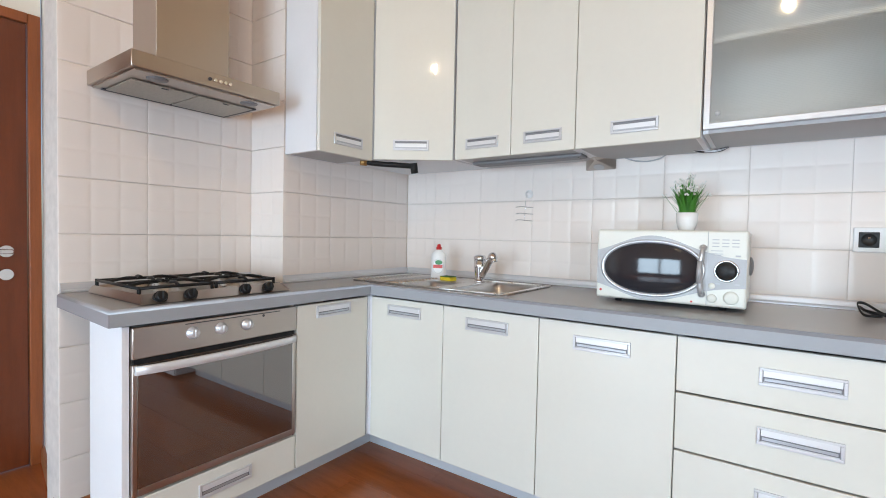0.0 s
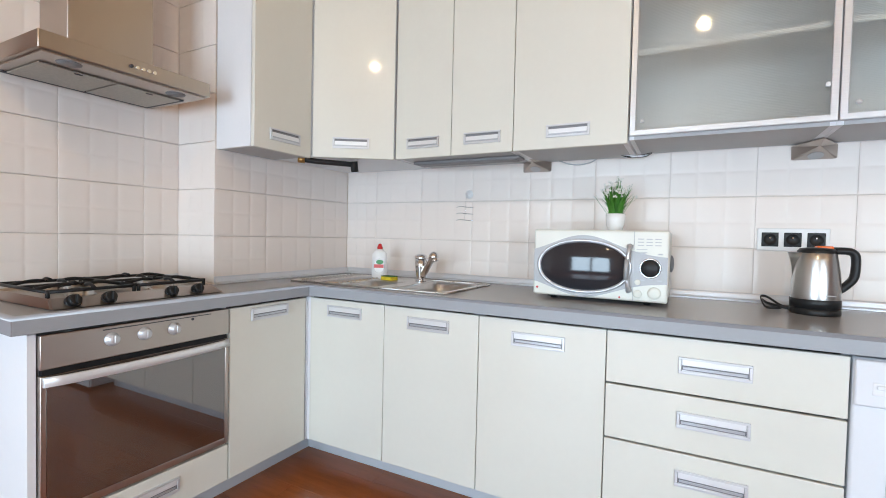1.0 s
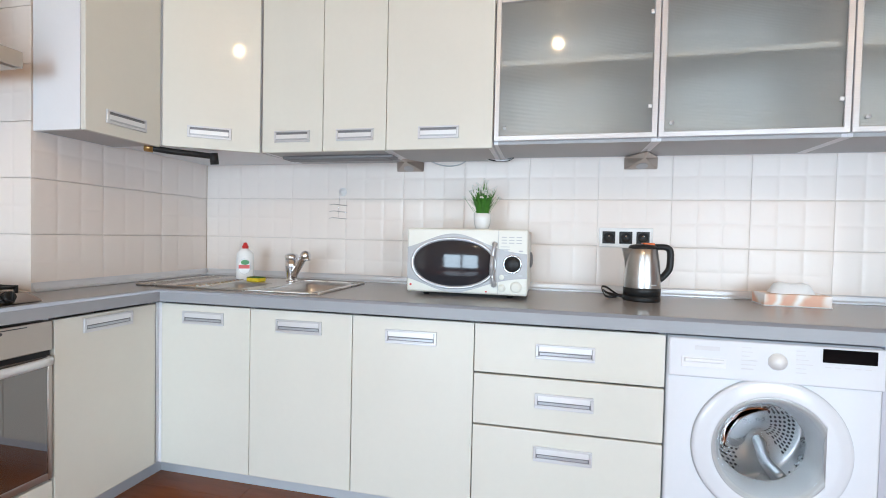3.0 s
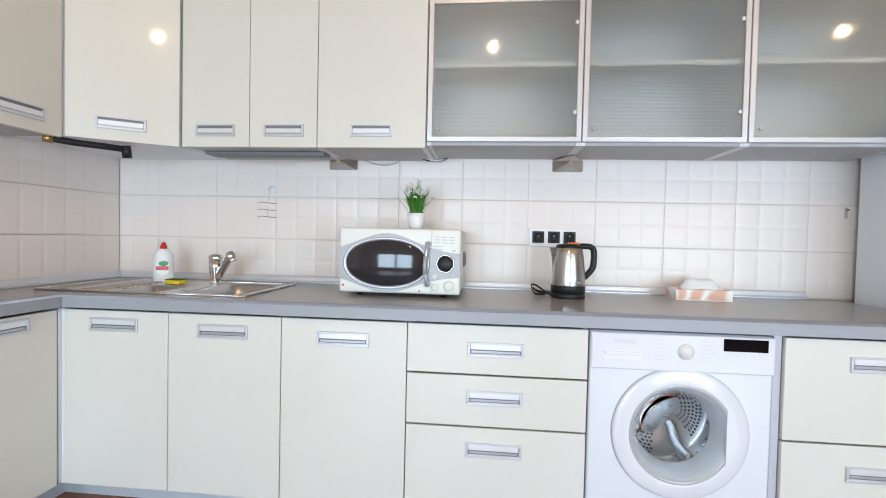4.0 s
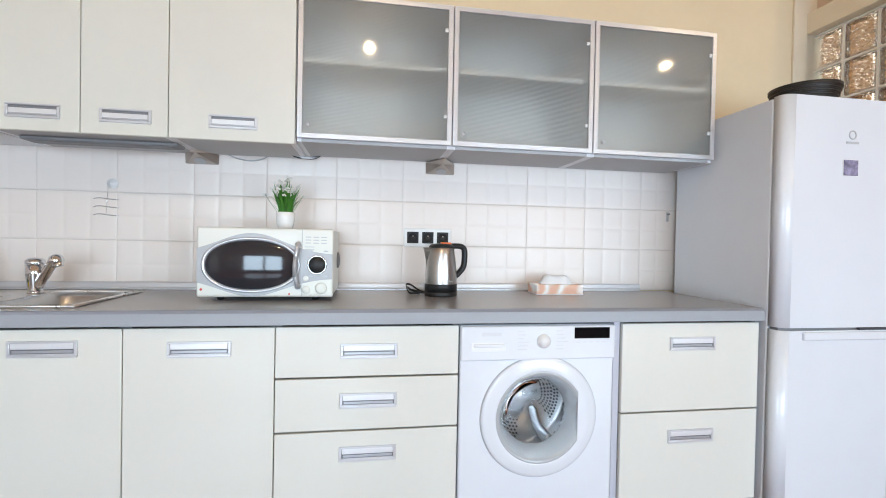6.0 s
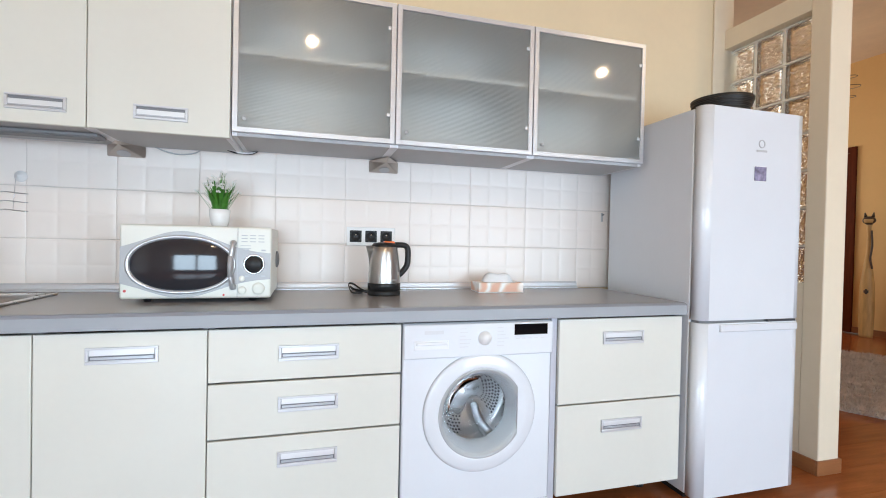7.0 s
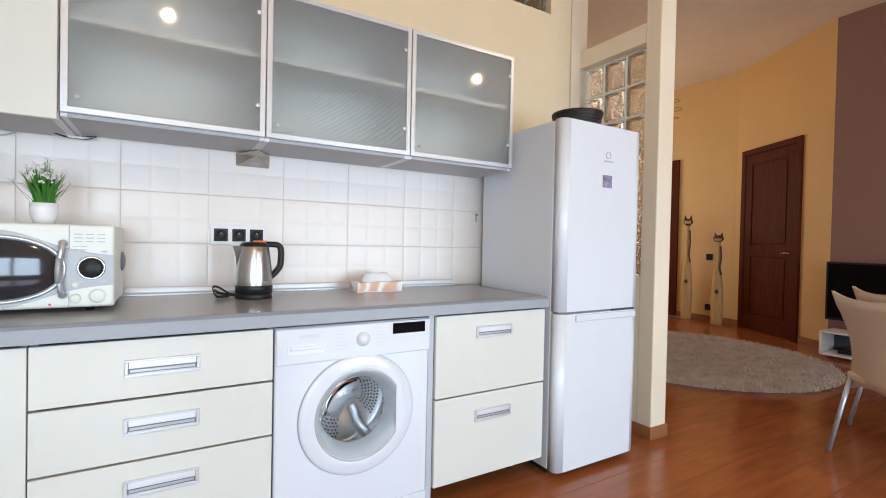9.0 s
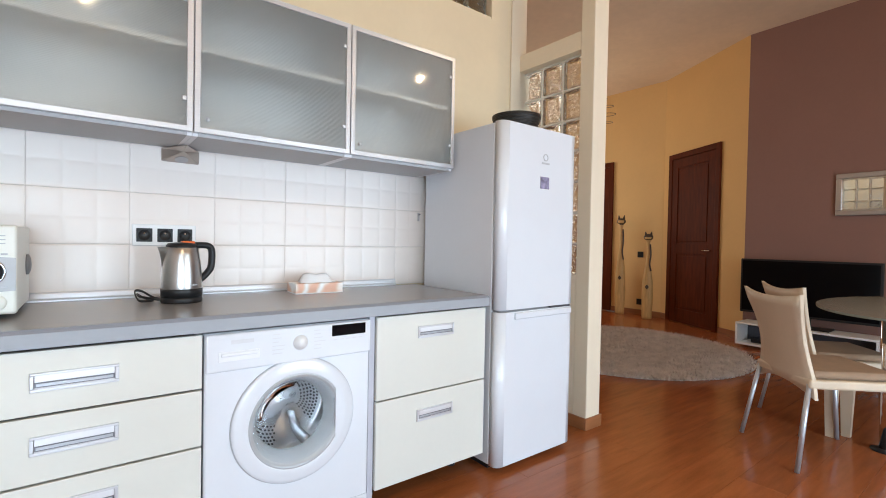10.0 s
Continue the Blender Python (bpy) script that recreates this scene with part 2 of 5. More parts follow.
# ---- building helpers ----
def box(bm, a, b, bevel=0.0, seg=2, slot=0):
    lo = [min(p, q) for p, q in zip(a, b)]
    hi = [max(p, q) for p, q in zip(a, b)]
    made = bmesh.ops.create_cube(bm, size=1.0, matrix=Matrix.LocRotScale(
        [(p + q) / 2 for p, q in zip(lo, hi)], None, [q - p for p, q in zip(lo, hi)]))
    vs = made["verts"]
    faces = {f for v in vs for f in v.link_faces}
    for f in faces:
        f.material_index = slot
    if bevel:
        edges = {e for v in vs for e in v.link_edges}
        r = bmesh.ops.bevel(bm, geom=list(edges), offset=bevel, segments=seg, affect="EDGES", profile=0.5)
        for f in r["faces"]:
            f.material_index, f.smooth = slot, True
    return bm


def cyl(bm, a, b, r1, r2=None, n=24, slot=0, cap=True):
    a, b = Vector(a), Vector(b)
    r2 = r1 if r2 is None else r2
    q = (b - a).to_track_quat("Z", "Y").to_matrix().to_4x4()
    m = Matrix.Translation((a + b) / 2) @ q
    made = bmesh.ops.create_cone(bm, cap_ends=cap, segments=n, radius1=r1, radius2=r2, depth=(b - a).length, matrix=m)
    for f in {f for v in made["verts"] for f in v.link_faces}:
        f.material_index, f.smooth = slot, len(f.verts) == 4
    return bm


def lathe(bm, profile, centre=(0, 0, 0), n=32, slot=0, axis="z"):
    """Turns (radius, height) pairs round an axis."""
    rings = []
    for r, h in profile:
        ring = []
        for k in range(n):
            c, s = math.cos(2 * math.pi * k / n), math.sin(2 * math.pi * k / n)
            p = (r * c, r * s, h) if axis == "z" else (r * c, -h, r * s) if axis == "y" else (h, r * c, r * s)
            ring.append(bm.verts.new(Vector(p) + Vector(centre)))
        rings.append(ring)
    for lo, hi in zip(rings, rings[1:]):
        for k in range(n):
            f = bm.faces.new((lo[k], lo[(k + 1) % n], hi[(k + 1) % n], hi[k]))
            f.smooth, f.material_index = True, slot
    return bm


def tube(bm, points, r, n=10, slot=0, taper=None):
    """Sweeps a circle along points."""
    pts = [Vector(p) for p in points]
    rings = []
    for i, p in enumerate(pts):
        d = (pts[min(i + 1, len(pts) - 1)] - pts[max(i - 1, 0)]).normalized()
        if i == 0:
            side = d.cross(Vector((0, 0, 1)))
            side = side.normalized() if side.length > 1e-3 else Vector((1, 0, 0))
        else:
            side = (side - d * side.dot(d)).normalized()
        up = side.cross(d)
        rad = r if taper is None else r * taper[i]
        rings.append([bm.verts.new(p + rad * (math.cos(2 * math.pi * k / n) * side + math.sin(2 * math.pi * k / n) * up)) for k in range(n)])
    for lo, hi in zip(rings, rings[1:]):
        for k in range(n):
            f = bm.faces.new((lo[k], lo[(k + 1) % n], hi[(k + 1) % n], hi[k]))
            f.smooth, f.material_index = True, slot
    for ring in (rings[0], rings[-1]):
        f = bm.faces.new(ring)
        f.material_index = slot
    return bm


def smooth_path(points, n=8):
    pts = [Vector(p) for p in points]
    ext = [2 * pts[0] - pts[1]] + pts + [2 * pts[-1] - pts[-2]]
    out = []
    for a, b, c, d in zip(ext, ext[1:], ext[2:], ext[3:]):
        for k in range(n):
            t = k / n
            out.append(0.5 * (2 * b + (c - a) * t + (2 * a - 5 * b + 4 * c - d) * t * t + (3 * b - a - 3 * c + d) * t ** 3))
    return out + [pts[-1]]


def outline_slab(bm, pts, z0, z1, slot=0):
    """A flat slab from an outline of (x, y)."""
    lo = [bm.verts.new((x, y, z0)) for x, y in pts]
    hi = [bm.verts.new((x, y, z1)) for x, y in pts]
    n = len(pts)
    fs = [bm.faces.new(lo[::-1]), bm.faces.new(hi)]
    fs += [bm.faces.new((lo[k], lo[(k + 1) % n], hi[(k + 1) % n], hi[k])) for k in range(n)]
    for f in fs:
        f.material_index = slot
    return bm


def mesh_of(name, bm, mats, m=None):
    bmesh.ops.recalc_face_normals(bm, faces=bm.faces)
    if m is not None:
        bm.transform(m)
    data = bpy.data.meshes.new(name)
    bm.to_mesh(data)
    bm.free()
    for x in mats if isinstance(mats, (list, tuple)) else [mats]:
        data.materials.append(x)
    return data


def thing(name, label, category, place=(0, 0, 0), rz=0.0, group="", kind=""):
    ob = new(name)
    ob.matrix_world = pose(*place, 0, 0, rz)
    ob.empty_display_size = 0.05
    return tagged(ob, label, category, group, kind)


def part(name, bm, mats, parent, label="", m=None):
    ob = new(name, mesh_of(name, bm, mats, m))
    ob.parent = parent
    if label:
        tagged(ob, label)
    return ob


def solid(name, bm, mats, label, category="", kind="", group=""):
    return tagged(new(name, mesh_of(name, bm, mats)), label, category, group, kind)


def setting(name, bm, mats, label, category):
    return solid(name, bm, mats, label, category, "structure")


def nb():
    return bmesh.new()


# ---- structure ----
HOB_X, PIER_X, PIER_Y, WALL_Y = 0.42, 0.672, -0.88, -1.624
TOP_Z = 3.55
DOOR_X = -0.2
setting("floor", box(nb(), (-1.6, -4.9, -0.12), (12.0, 5.0, -0.012)), PLANK, "red-brown laminate plank floor", "floor")
setting("ceiling", box(nb(), (-1.6, -4.9, TOP_Z), (12.0, 5.0, TOP_Z + 0.15)), CEILING, "plain off-white painted ceiling", "ceiling")
wall_back = nb()
box(wall_back, (PIER_X - 0.4, 0.008, 0), (4.93, 0.16, 2.52))
box(wall_back, (PIER_X - 0.4, 0.008, 2.52), (4.28, 0.16, 3.0))
box(wall_back, (4.63, 0.008, 2.52), (4.93, 0.16, 3.0))
box(wall_back, (PIER_X - 0.4, 0.008, 3.0), (4.93, 0.16, TOP_Z))
setting("wall_north", wall_back, PAINT_CREAM, "cream painted kitchen wall with a small high window", "wall")
setting("pier", box(nb(), (HOB_X - 0.1, PIER_Y + 0.008, 0), (PIER_X - 0.008, 0.008, TOP_Z)), GROUT, "tiled pier beside the hob recess", "pier")
setting("wall_west", box(nb(), (HOB_X - 0.15, WALL_Y + 0.002, 0), (HOB_X - 0.008, PIER_Y + 0.008, TOP_Z)), GROUT, "tiled wall behind the hob", "wall")
ret = nb()
outline_slab(ret, [(DOOR_X - 0.05, WALL_Y + 0.119), (HOB_X - 0.004, WALL_Y), (HOB_X - 0.004, WALL_Y + 0.1), (DOOR_X - 0.05, WALL_Y + 0.24)], 0, TOP_Z)
setting("wall_return", ret, PAINT_WHITE, "white painted wall return beside the tiles", "wall")
wd = nb()
box(wd, (DOOR_X - 0.16, -2.44, 2.0), (DOOR_X, WALL_Y + 0.105, TOP_Z))
box(wd, (DOOR_X - 0.16, -4.9, 0), (DOOR_X, -2.44, TOP_Z))
setting("wall_door_side", wd, PAINT_WHITE, "white painted wall with a wooden door", "wall")
ws = nb()
edges_x = [-0.36] + [v for w in WINDOWS for v in w] + [9.0]
for a, b in zip(edges_x[0::2], edges_x[1::2]):
    box(ws, (a, -4.78, 0), (b, -4.6, TOP_Z))
for a, b in WINDOWS:
    box(ws, (a, -4.78, 0), (b, -4.6, 0.2))
    box(ws, (a, -4.78, 1.82), (b, -4.6, TOP_Z))
# Unseen wall, kept white so that it bounces light into the kitchen.
setting("wall_south", ws, PAINT_WHITE, "unseen off-white wall with two openings for daylight", "wall")
for k, (a, b) in enumerate(WINDOWS):
    w = thing(f"window_{k + 1}", "unseen white framed double window letting in daylight", "window", (a, -4.66, 0.2), kind="structure")
    f = nb()
    W, Hh = b - a, 1.62
    for x0, x1 in ((0, 0.06), (W / 2 - 0.05, W / 2 + 0.05), (W - 0.06, W)):
        box(f, (x0, -0.03, 0), (x1, 0.03, Hh), 0.006)
    for z0, z1 in ((0, 0.06), (Hh - 0.06, Hh)):
        box(f, (0.06, -0.026, z0), (W - 0.06, 0.026, z1), 0.006)
    part("window_frame", f, WHITE_PLASTIC, w)
    part("window_sill", box(nb(), (-0.05, 0.03, -0.04), (W + 0.05, 0.2, -0.002), 0.008), WHITE_PLASTIC, w)

# glass block partition with its post
PX0, PX1 = 4.885, 5.018
pw = nb()
box(pw, (PX0, -0.59, 0), (PX1, -0.495, TOP_Z), 0.006)
box(pw, (PX0, -0.495, 0), (PX1, 0.004, 0.9))
box(pw, (PX0, -0.495, 2.235), (PX1, 0.004, 2.345), 0.003)
box(pw, (PX0 + 0.002, -0.006, 0.9), (PX1, 0.16, 2.235))
box(pw, (PX0 - 0.08, -0.006, 0), (PX0 + 0.06, 0.007, TOP_Z), 0.002)
setting("wall_partition", pw, PAINT_PALE, "cream painted partition framing glass blocks", "wall")
sk = nb()
box(sk, (PX0 - 0.012, -0.598, 0), (PX1 + 0.012, -0.586, 0.07), 0.003)
box(sk, (PX0 - 0.012, -0.586, 0), (PX0 - 0.001, 0.0, 0.07), 0.003)
box(sk, (PX1 + 0.001, -0.586, 0), (PX1 + 0.012, 0.1, 0.07), 0.003)
setting("baseboard_partition", sk, SKIRT, "reddish wooden skirting round the partition post", "skirting")

# far room: three walls, one of them at a slant
A0, A1, B1, C1 = (9.34, 5.0), (9.42, 1.3), (8.66, -0.06), (8.45, -4.9)


def slant(p, q, z0, z1, thick=0.12, bm=None):
    d = (Vector(q) - Vector(p)).normalized()
    n = Vector((-d.y, d.x))
    pts = [p, q, tuple(Vector(q) + n * thick), tuple(Vector(p) + n * thick)]
    return outline_slab(bm or nb(), pts, z0, z1)


def along(p, q, s, off=0.0):
    """A point s metres from p towards q, and off metres in front of the wall."""
    d = (Vector(q) - Vector(p)).normalized()
    return Vector(p) + d * s + Vector((d.y, -d.x)) * off


setting("wall_east_a", slant(A0, A1, 0, TOP_Z), PAINT_YELLOW, "warm yellow painted living room wall", "wall")
setting("wall_east_b", slant(A1, B1, 0, TOP_Z), PAINT_YELLOW, "warm yellow painted slanting wall with a door", "wall")
setting("wall_east_c", slant(B1, C1, 0, TOP_Z), PAINT_BROWN, "dark brown painted feature wall behind the television", "wall")
far = nb()
for a, b in (((5.05, 0), (7.2, TOP_Z)), ((9.0, 0), (9.5, TOP_Z)), ((7.2, 0), (9.0, 1.0)), ((7.2, 2.8), (9.0, TOP_Z))):
    box(far, (a[0], 3.6, a[1]), (b[0], 3.75, b[1]))
setting("wall_far_north", far, PAINT_YELLOW, "yellow painted far wall", "wall")
setting("wall_room_north", box(nb(), (4.93, 0.165, 0), (5.05, 3.6, TOP_Z)), PAINT_YELLOW, "yellow painted wall behind the partition", "wall")

# ---- kitchen base units ----
CT, CB = 0.84, 0.786   # worktop top and underside
FY, FX = -0.60, 0.955  # door fronts of the two runs


def handle(door, cx, cz, w=0.19, h=0.05, up=False):
    """A recessed aluminium pull on a door that lies in the plane y = 0 and looks along -y."""
    f = nb()
    for a, b in (((-w / 2, h / 2 - 0.007), (w / 2, h / 2)), ((-w / 2, -h / 2), (w / 2, -h / 2 + 0.009)),
                 ((-w / 2, -h / 2 + 0.009), (-w / 2 + 0.009, h / 2 - 0.007)), ((w / 2 - 0.009, -h / 2 + 0.009), (w / 2, h / 2 - 0.007))):
        box(f, (a[0], -0.007, a[1]), (b[0], 0.001, b[1]), 0.0015)
    lo, hi = -h / 2 + 0.009, h / 2 - 0.007
    x0, x1 = -w / 2 + 0.009, w / 2 - 0.009
    # Backing and strips put the shade and sheen of a hollow pull into colour.
    box(f, (x0, -0.0022, lo), (x1, 0.0, hi), slot=1)
    if up:
        box(f, (x0 + 0.001, -0.0066, lo), (x1 - 0.001, -0.0025, hi - 0.0105), 0.0012, slot=2)
        box(f, (x0 + 0.001, -0.0085, lo), (x1 - 0.001, -0.0067, lo + 0.006), 0.0008, slot=3)
    else:
        box(f, (x0 + 0.001, -0.0066, hi - 0.0175), (x1 - 0.001, -0.0025, hi + 0.0005), 0.0014, slot=2)
        box(f, (x0 + 0.004, -0.0042, lo + 0.0045), (x1 - 0.004, -0.0022, lo + 0.0125), 0.0008, slot=3)
        box(f, (x0 + 0.001, -0.006, lo - 0.0005), (x1 - 0.001, -0.0022, lo + 0.0025), 0.0008)
    return part("handle", f, [ALU, PULL_DARK, HANDLE, PULL_GREY], door, "recessed brushed aluminium handle", pose(cx, 0, cz))


def front(name, unit, x0, x1, z0, z1, y=-0.02, hx=None, hz=None, hw=0.19, up=False):
    d = part(name, box(nb(), (x0 + 0.0015, 0, z0), (x1 - 0.0015, 0.019, z1), 0.0025), CREAM, unit)
    d.location.y = y
    if hz is not None:
        handle(d, hx, hz, hw, up=up)
    return d


def base_unit(label, place, rz, width, depth, fronts, low=0.115, name="base_cabinet"):
    """A cabinet whose front lies along local x at local y = -0.02; fronts: name, z0, z1, handle x, handle z."""
    u = thing(name, label, "cabinet", place, rz, group="kitchen base cabinets")
    c = nb()
    top = CB - 0.002
    box(c, (0.001, 0.001, low), (0.018, depth, top))
    box(c, (width - 0.018, 0.001, low), (width - 0.001, depth, top))
    box(c, (0.018, 0.02, low), (width - 0.018, depth, low + 0.018))
    box(c, (0.018, depth - 0.01, low + 0.018), (width - 0.018, depth, top))
    # Carcass coloured dark to give the gaps round the fronts their shade.
    part("carcass", c, STRIP_GREY, u)
    for n, z0, z1, hx, hz in fronts:
        front(n, u, 0, width, z0, z1, hx=hx, hz=hz)
    return u


XB = [0.965, 1.376, 1.804, 2.258, 2.872]
base_unit("cream corner base cabinet with one door", (XB[0], FY + 0.02, 0), 0, XB[1] - XB[0], 0.55, [("door", 0.12, CB - 0.007, 0.2, 0.728)])
base_unit("cream sink base cabinet with one door", (XB[1], FY + 0.02, 0), 0, XB[2] - XB[1], 0.55, [("door", 0.12, CB - 0.007, 0.21, 0.72)])
base_unit("cream base cabinet with one door", (XB[2], FY + 0.02, 0), 0, XB[3] - XB[2], 0.55, [("door", 0.12, CB - 0.007, 0.225, 0.712)])
zs = [0.782, 0.608, 0.428, 0.12]
base_unit("cream base cabinet with three drawers", (XB[3], FY + 0.02, 0), 0, XB[4] - XB[3], 0.55,
          [("drawer_front", b + 0.003, a - 0.003, 0.305, a - (0.085 if a > 0.7 else 0.078)) for a, b in zip(zs, zs[1:])])
RD0, RD1 = 3.488, 4.068
end_unit = base_unit("cream base cabinet with two deep drawers on black feet", (RD0, FY + 0.02, 0), 0, RD1 - RD0, 0.55,
                     [("drawer_front", 0.447, 0.7795, 0.29, 0.702), ("drawer_front", 0.09, 0.441, 0.29, 0.35)], 0.1)
for fx in (0.05, 0.5):
    for fy in (0.13, 0.48):
        part("foot", lathe(nb(), [(0.0, 0.0), (0.024, 0.0), (0.026, 0.012), (0.016, 0.02), (0.016, 0.09), (0.028, 0.1), (0, 0.1)], (fx, fy, 0), 16), BLACK_PLASTIC, end_unit, "black plastic foot")
setting("filler_panel", box(nb(), (3.462, -0.585, 0.02), (3.486, -0.02, CB - 0.002)), LAVENDER, "white cabinet end panel beside the washing machine", "panel")

# left run, turned to face the room (local x runs along -y... towards the corner)
left_unit = base_unit("narrow cream base cabinet with one door", (FX - 0.02, -1.012, 0), 90, 0.395, 0.3, [("door", 0.12, CB - 0.008, 0.19, 0.742)])
post = nb()
box(post, (FX - 0.03, -0.612, 0.12), (FX - 0.002, -0.584, CB - 0.003), 0.002)
setting("corner_post", post, ALU, "aluminium corner strip between the two cabinet runs", "trim")
setting("filler_strip", box(nb(), (FX - 0.002, -0.598, 0.12), (XB[0], -0.58, CB - 0.003)), CARCASS, "white filler strip in the cabinet corner", "trim")
pl = nb()
box(pl, (FX - 0.14, -0.46, 0.0), (2.87, -0.445, 0.116))
box(pl, (FX - 0.14, -1.59, 0.0), (FX - 0.125, -0.46, 0.116))
setting("plinth", pl, PLINTH, "grey aluminium plinth under the base cabinets", "plinth")

# worktops, one sheet in an L
edge = nb()
outline_slab(edge, [(HOB_X + 0.002, -1.63), (FX + 0.005, -1.655), (FX + 0.02, -0.62), (4.07, -0.62), (4.07, -0.002), (PIER_X + 0.002, -0.002),
                    (PIER_X + 0.002, PIER_Y - 0.002), (HOB_X + 0.002, PIER_Y - 0.002)], CB + 0.003, CT)
bmesh.ops.bevel(edge, geom=[e for e in edge.edges if all(v.co.z > CT - 0.001 for v in e.verts)], offset=0.012, segments=4, affect="EDGES", profile=0.5)
for f in edge.faces:
    f.smooth = f.calc_area() < 0.02
SINK_X0, SINK_X1, SINK_Y0, SINK_Y1 = 0.80, 1.645, -0.56, -0.11
worktop = solid("worktop", edge, WORKTOP, "plain grey laminate worktop in an L shape", "worktop")
# Strips in the lighter tone, so window light is in their colour.
part("front_edge", box(nb(), (FX + 0.0215, -0.6208, CB + 0.0035), (4.068, -0.6198, CT - 0.0125), 0.0003), EDGE, worktop, "blue-grey front edging, lightened for window light")
part("front_edge", outline_slab(nb(), [(FX + 0.0048, -1.652), (FX + 0.0058, -1.652), (FX + 0.0208, -0.6215), (FX + 0.0198, -0.6215)], CB + 0.0035, CT - 0.0125), EDGE, worktop, "blue-grey front edging, lightened for window light")
part("end_edge", box(nb(), (4.0698, -0.616, CB + 0.0035), (4.0708, -0.01, CT - 0.0125), 0.0003), EDGE, worktop, "blue-grey end edging in the same lightened tone")


def strip(name, p, q, nx, ny):
    """An aluminium edge profile from p to q along a wall; (nx, ny) points into the room."""
    s = nb()
    w, h = 0.02, 0.034
    prof = [(0.001, 0.001), (w, 0.001), (w, 0.006), (w * 0.6, 0.012), (w * 0.45, h - 0.006), (w * 0.3, h), (0.001, h)]
    rows = []
    for e in (p, q):
        rows.append([s.verts.new((e[0] + nx * a, e[1] + ny * a, CT + b)) for a, b in prof])
    for k in range(len(prof)):
        s.faces.new((rows[0][k], rows[0][(k + 1) % len(prof)], rows[1][(k + 1) % len(prof)], rows[1][k]))
    s.faces.new(rows[0][::-1])
    s.faces.new(rows[1])
    return setting(name, s, ALU, "aluminium upstand strip between worktop and tiles", "trim")


strip("trim_back", (PIER_X + 0.02, -0.001), (3.93, -0.001), 0, -1)
strip("trim_pier", (PIER_X + 0.001, -0.002), (PIER_X + 0.001, PIER_Y), 1, 0)
strip("trim_hob", (HOB_X + 0.001, PIER_Y - 0.004), (HOB_X + 0.001, -1.622), 1, 0)

# oven in its housing
oven_unit = thing("oven_cabinet", "white built-in oven housing with a cream drawer below", "cabinet", (FX - 0.02, -1.612, 0), 90, group="kitchen base cabinets")
c = nb()
box(c, (-0.004, -0.006, 0.0), (0.016, 0.245, CB - 0.002), 0.001)
box(c, (0.582, 0.0, 0.115), (0.598, 0.29, CB - 0.002))
box(c, (0.016, 0.02, 0.245), (0.582, 0.245, 0.26))
part("carcass", c, CARCASS, oven_unit)
front("drawer_front", oven_unit, 0.018, 0.598, 0.12, 0.258, hx=0.31, hz=0.197)
ov = thing("oven", "built-in stainless steel oven with dark glass door", "oven", (FX - 0.02, -1.594, 0), 90)
W = 0.575
part("body", box(nb(), (0.006, 0.0, 0.264), (W - 0.006, 0.235, 0.78)), CARCASS_EDGE, ov)
pn = part("control_panel", box(nb(), (0, -0.024, 0.685), (W, -0.001, 0.78), 0.003), STEEL, ov)
part("vent_line", box(nb(), (0.15, -0.0255, 0.769), (0.50, -0.0238, 0.772)), SLOT, ov)
for kx in (0.174, 0.268, 0.364):
    k = lathe(nb(), [(0.0, 0.0), (0.021, 0.0), (0.021, 0.004), (0.0165, 0.006), (0.0155, 0.017), (0.013, 0.02), (0.0, 0.021)], (kx, -0.024, 0.74), 24, axis="y")
    box(k, (kx - 0.0025, -0.048, 0.729), (kx + 0.0025, -0.042, 0.753), 0.002)
    part("knob", k, ALU, ov, "round metal knob")
part("indicator", cyl(nb(), (0.43, -0.0255, 0.762), (0.43, -0.02, 0.762), 0.005, n=12), SLOT, ov)
part("door_gap", box(nb(), (0.006, -0.016, 0.668), (W - 0.006, 0.0, 0.69)), BLACK, ov)
dr = nb()
box(dr, (0, -0.024, 0.268), (0.014, -0.001, 0.668), 0.002)
box(dr, (W - 0.014, -0.024, 0.268), (W, -0.001, 0.668), 0.002)
box(dr, (0.014, -0.024, 0.268), (W - 0.014, -0.001, 0.29), 0.002)
door = part("door", dr, STEEL, ov)
part("glass", box(nb(), (0.0145, -0.0225, 0.2905), (W - 0.0145, -0.003, 0.668), 0.001), OVEN_GLASS, door, "dark brown reflective oven glass")
hb = nb()
n = 14
rows = []
for i in range(n + 1):
    s = i / n
    y = -0.028 - 0.024 * math.sin(math.pi * min(1, max(0, s))) ** 0.6
    x = 0.005 + s * (W - 0.01)
    rows.append([hb.verts.new((x, y + dy, 0.652 + dz)) for dy, dz in ((0, -0.014), (-0.006, -0.012), (-0.007, 0.011), (-0.004, 0.014), (0.003, 0.014), (0.004, -0.012))])
for a, b in zip(rows, rows[1:]):
    for k in range(6):
        hb.faces.new((a[k], a[(k + 1) % 6], b[(k + 1) % 6], b[k])).smooth = True
hb.faces.new(rows[0]), hb.faces.new(rows[-1])
part("handle", hb, HANDLE, door, "curved brushed bar handle")

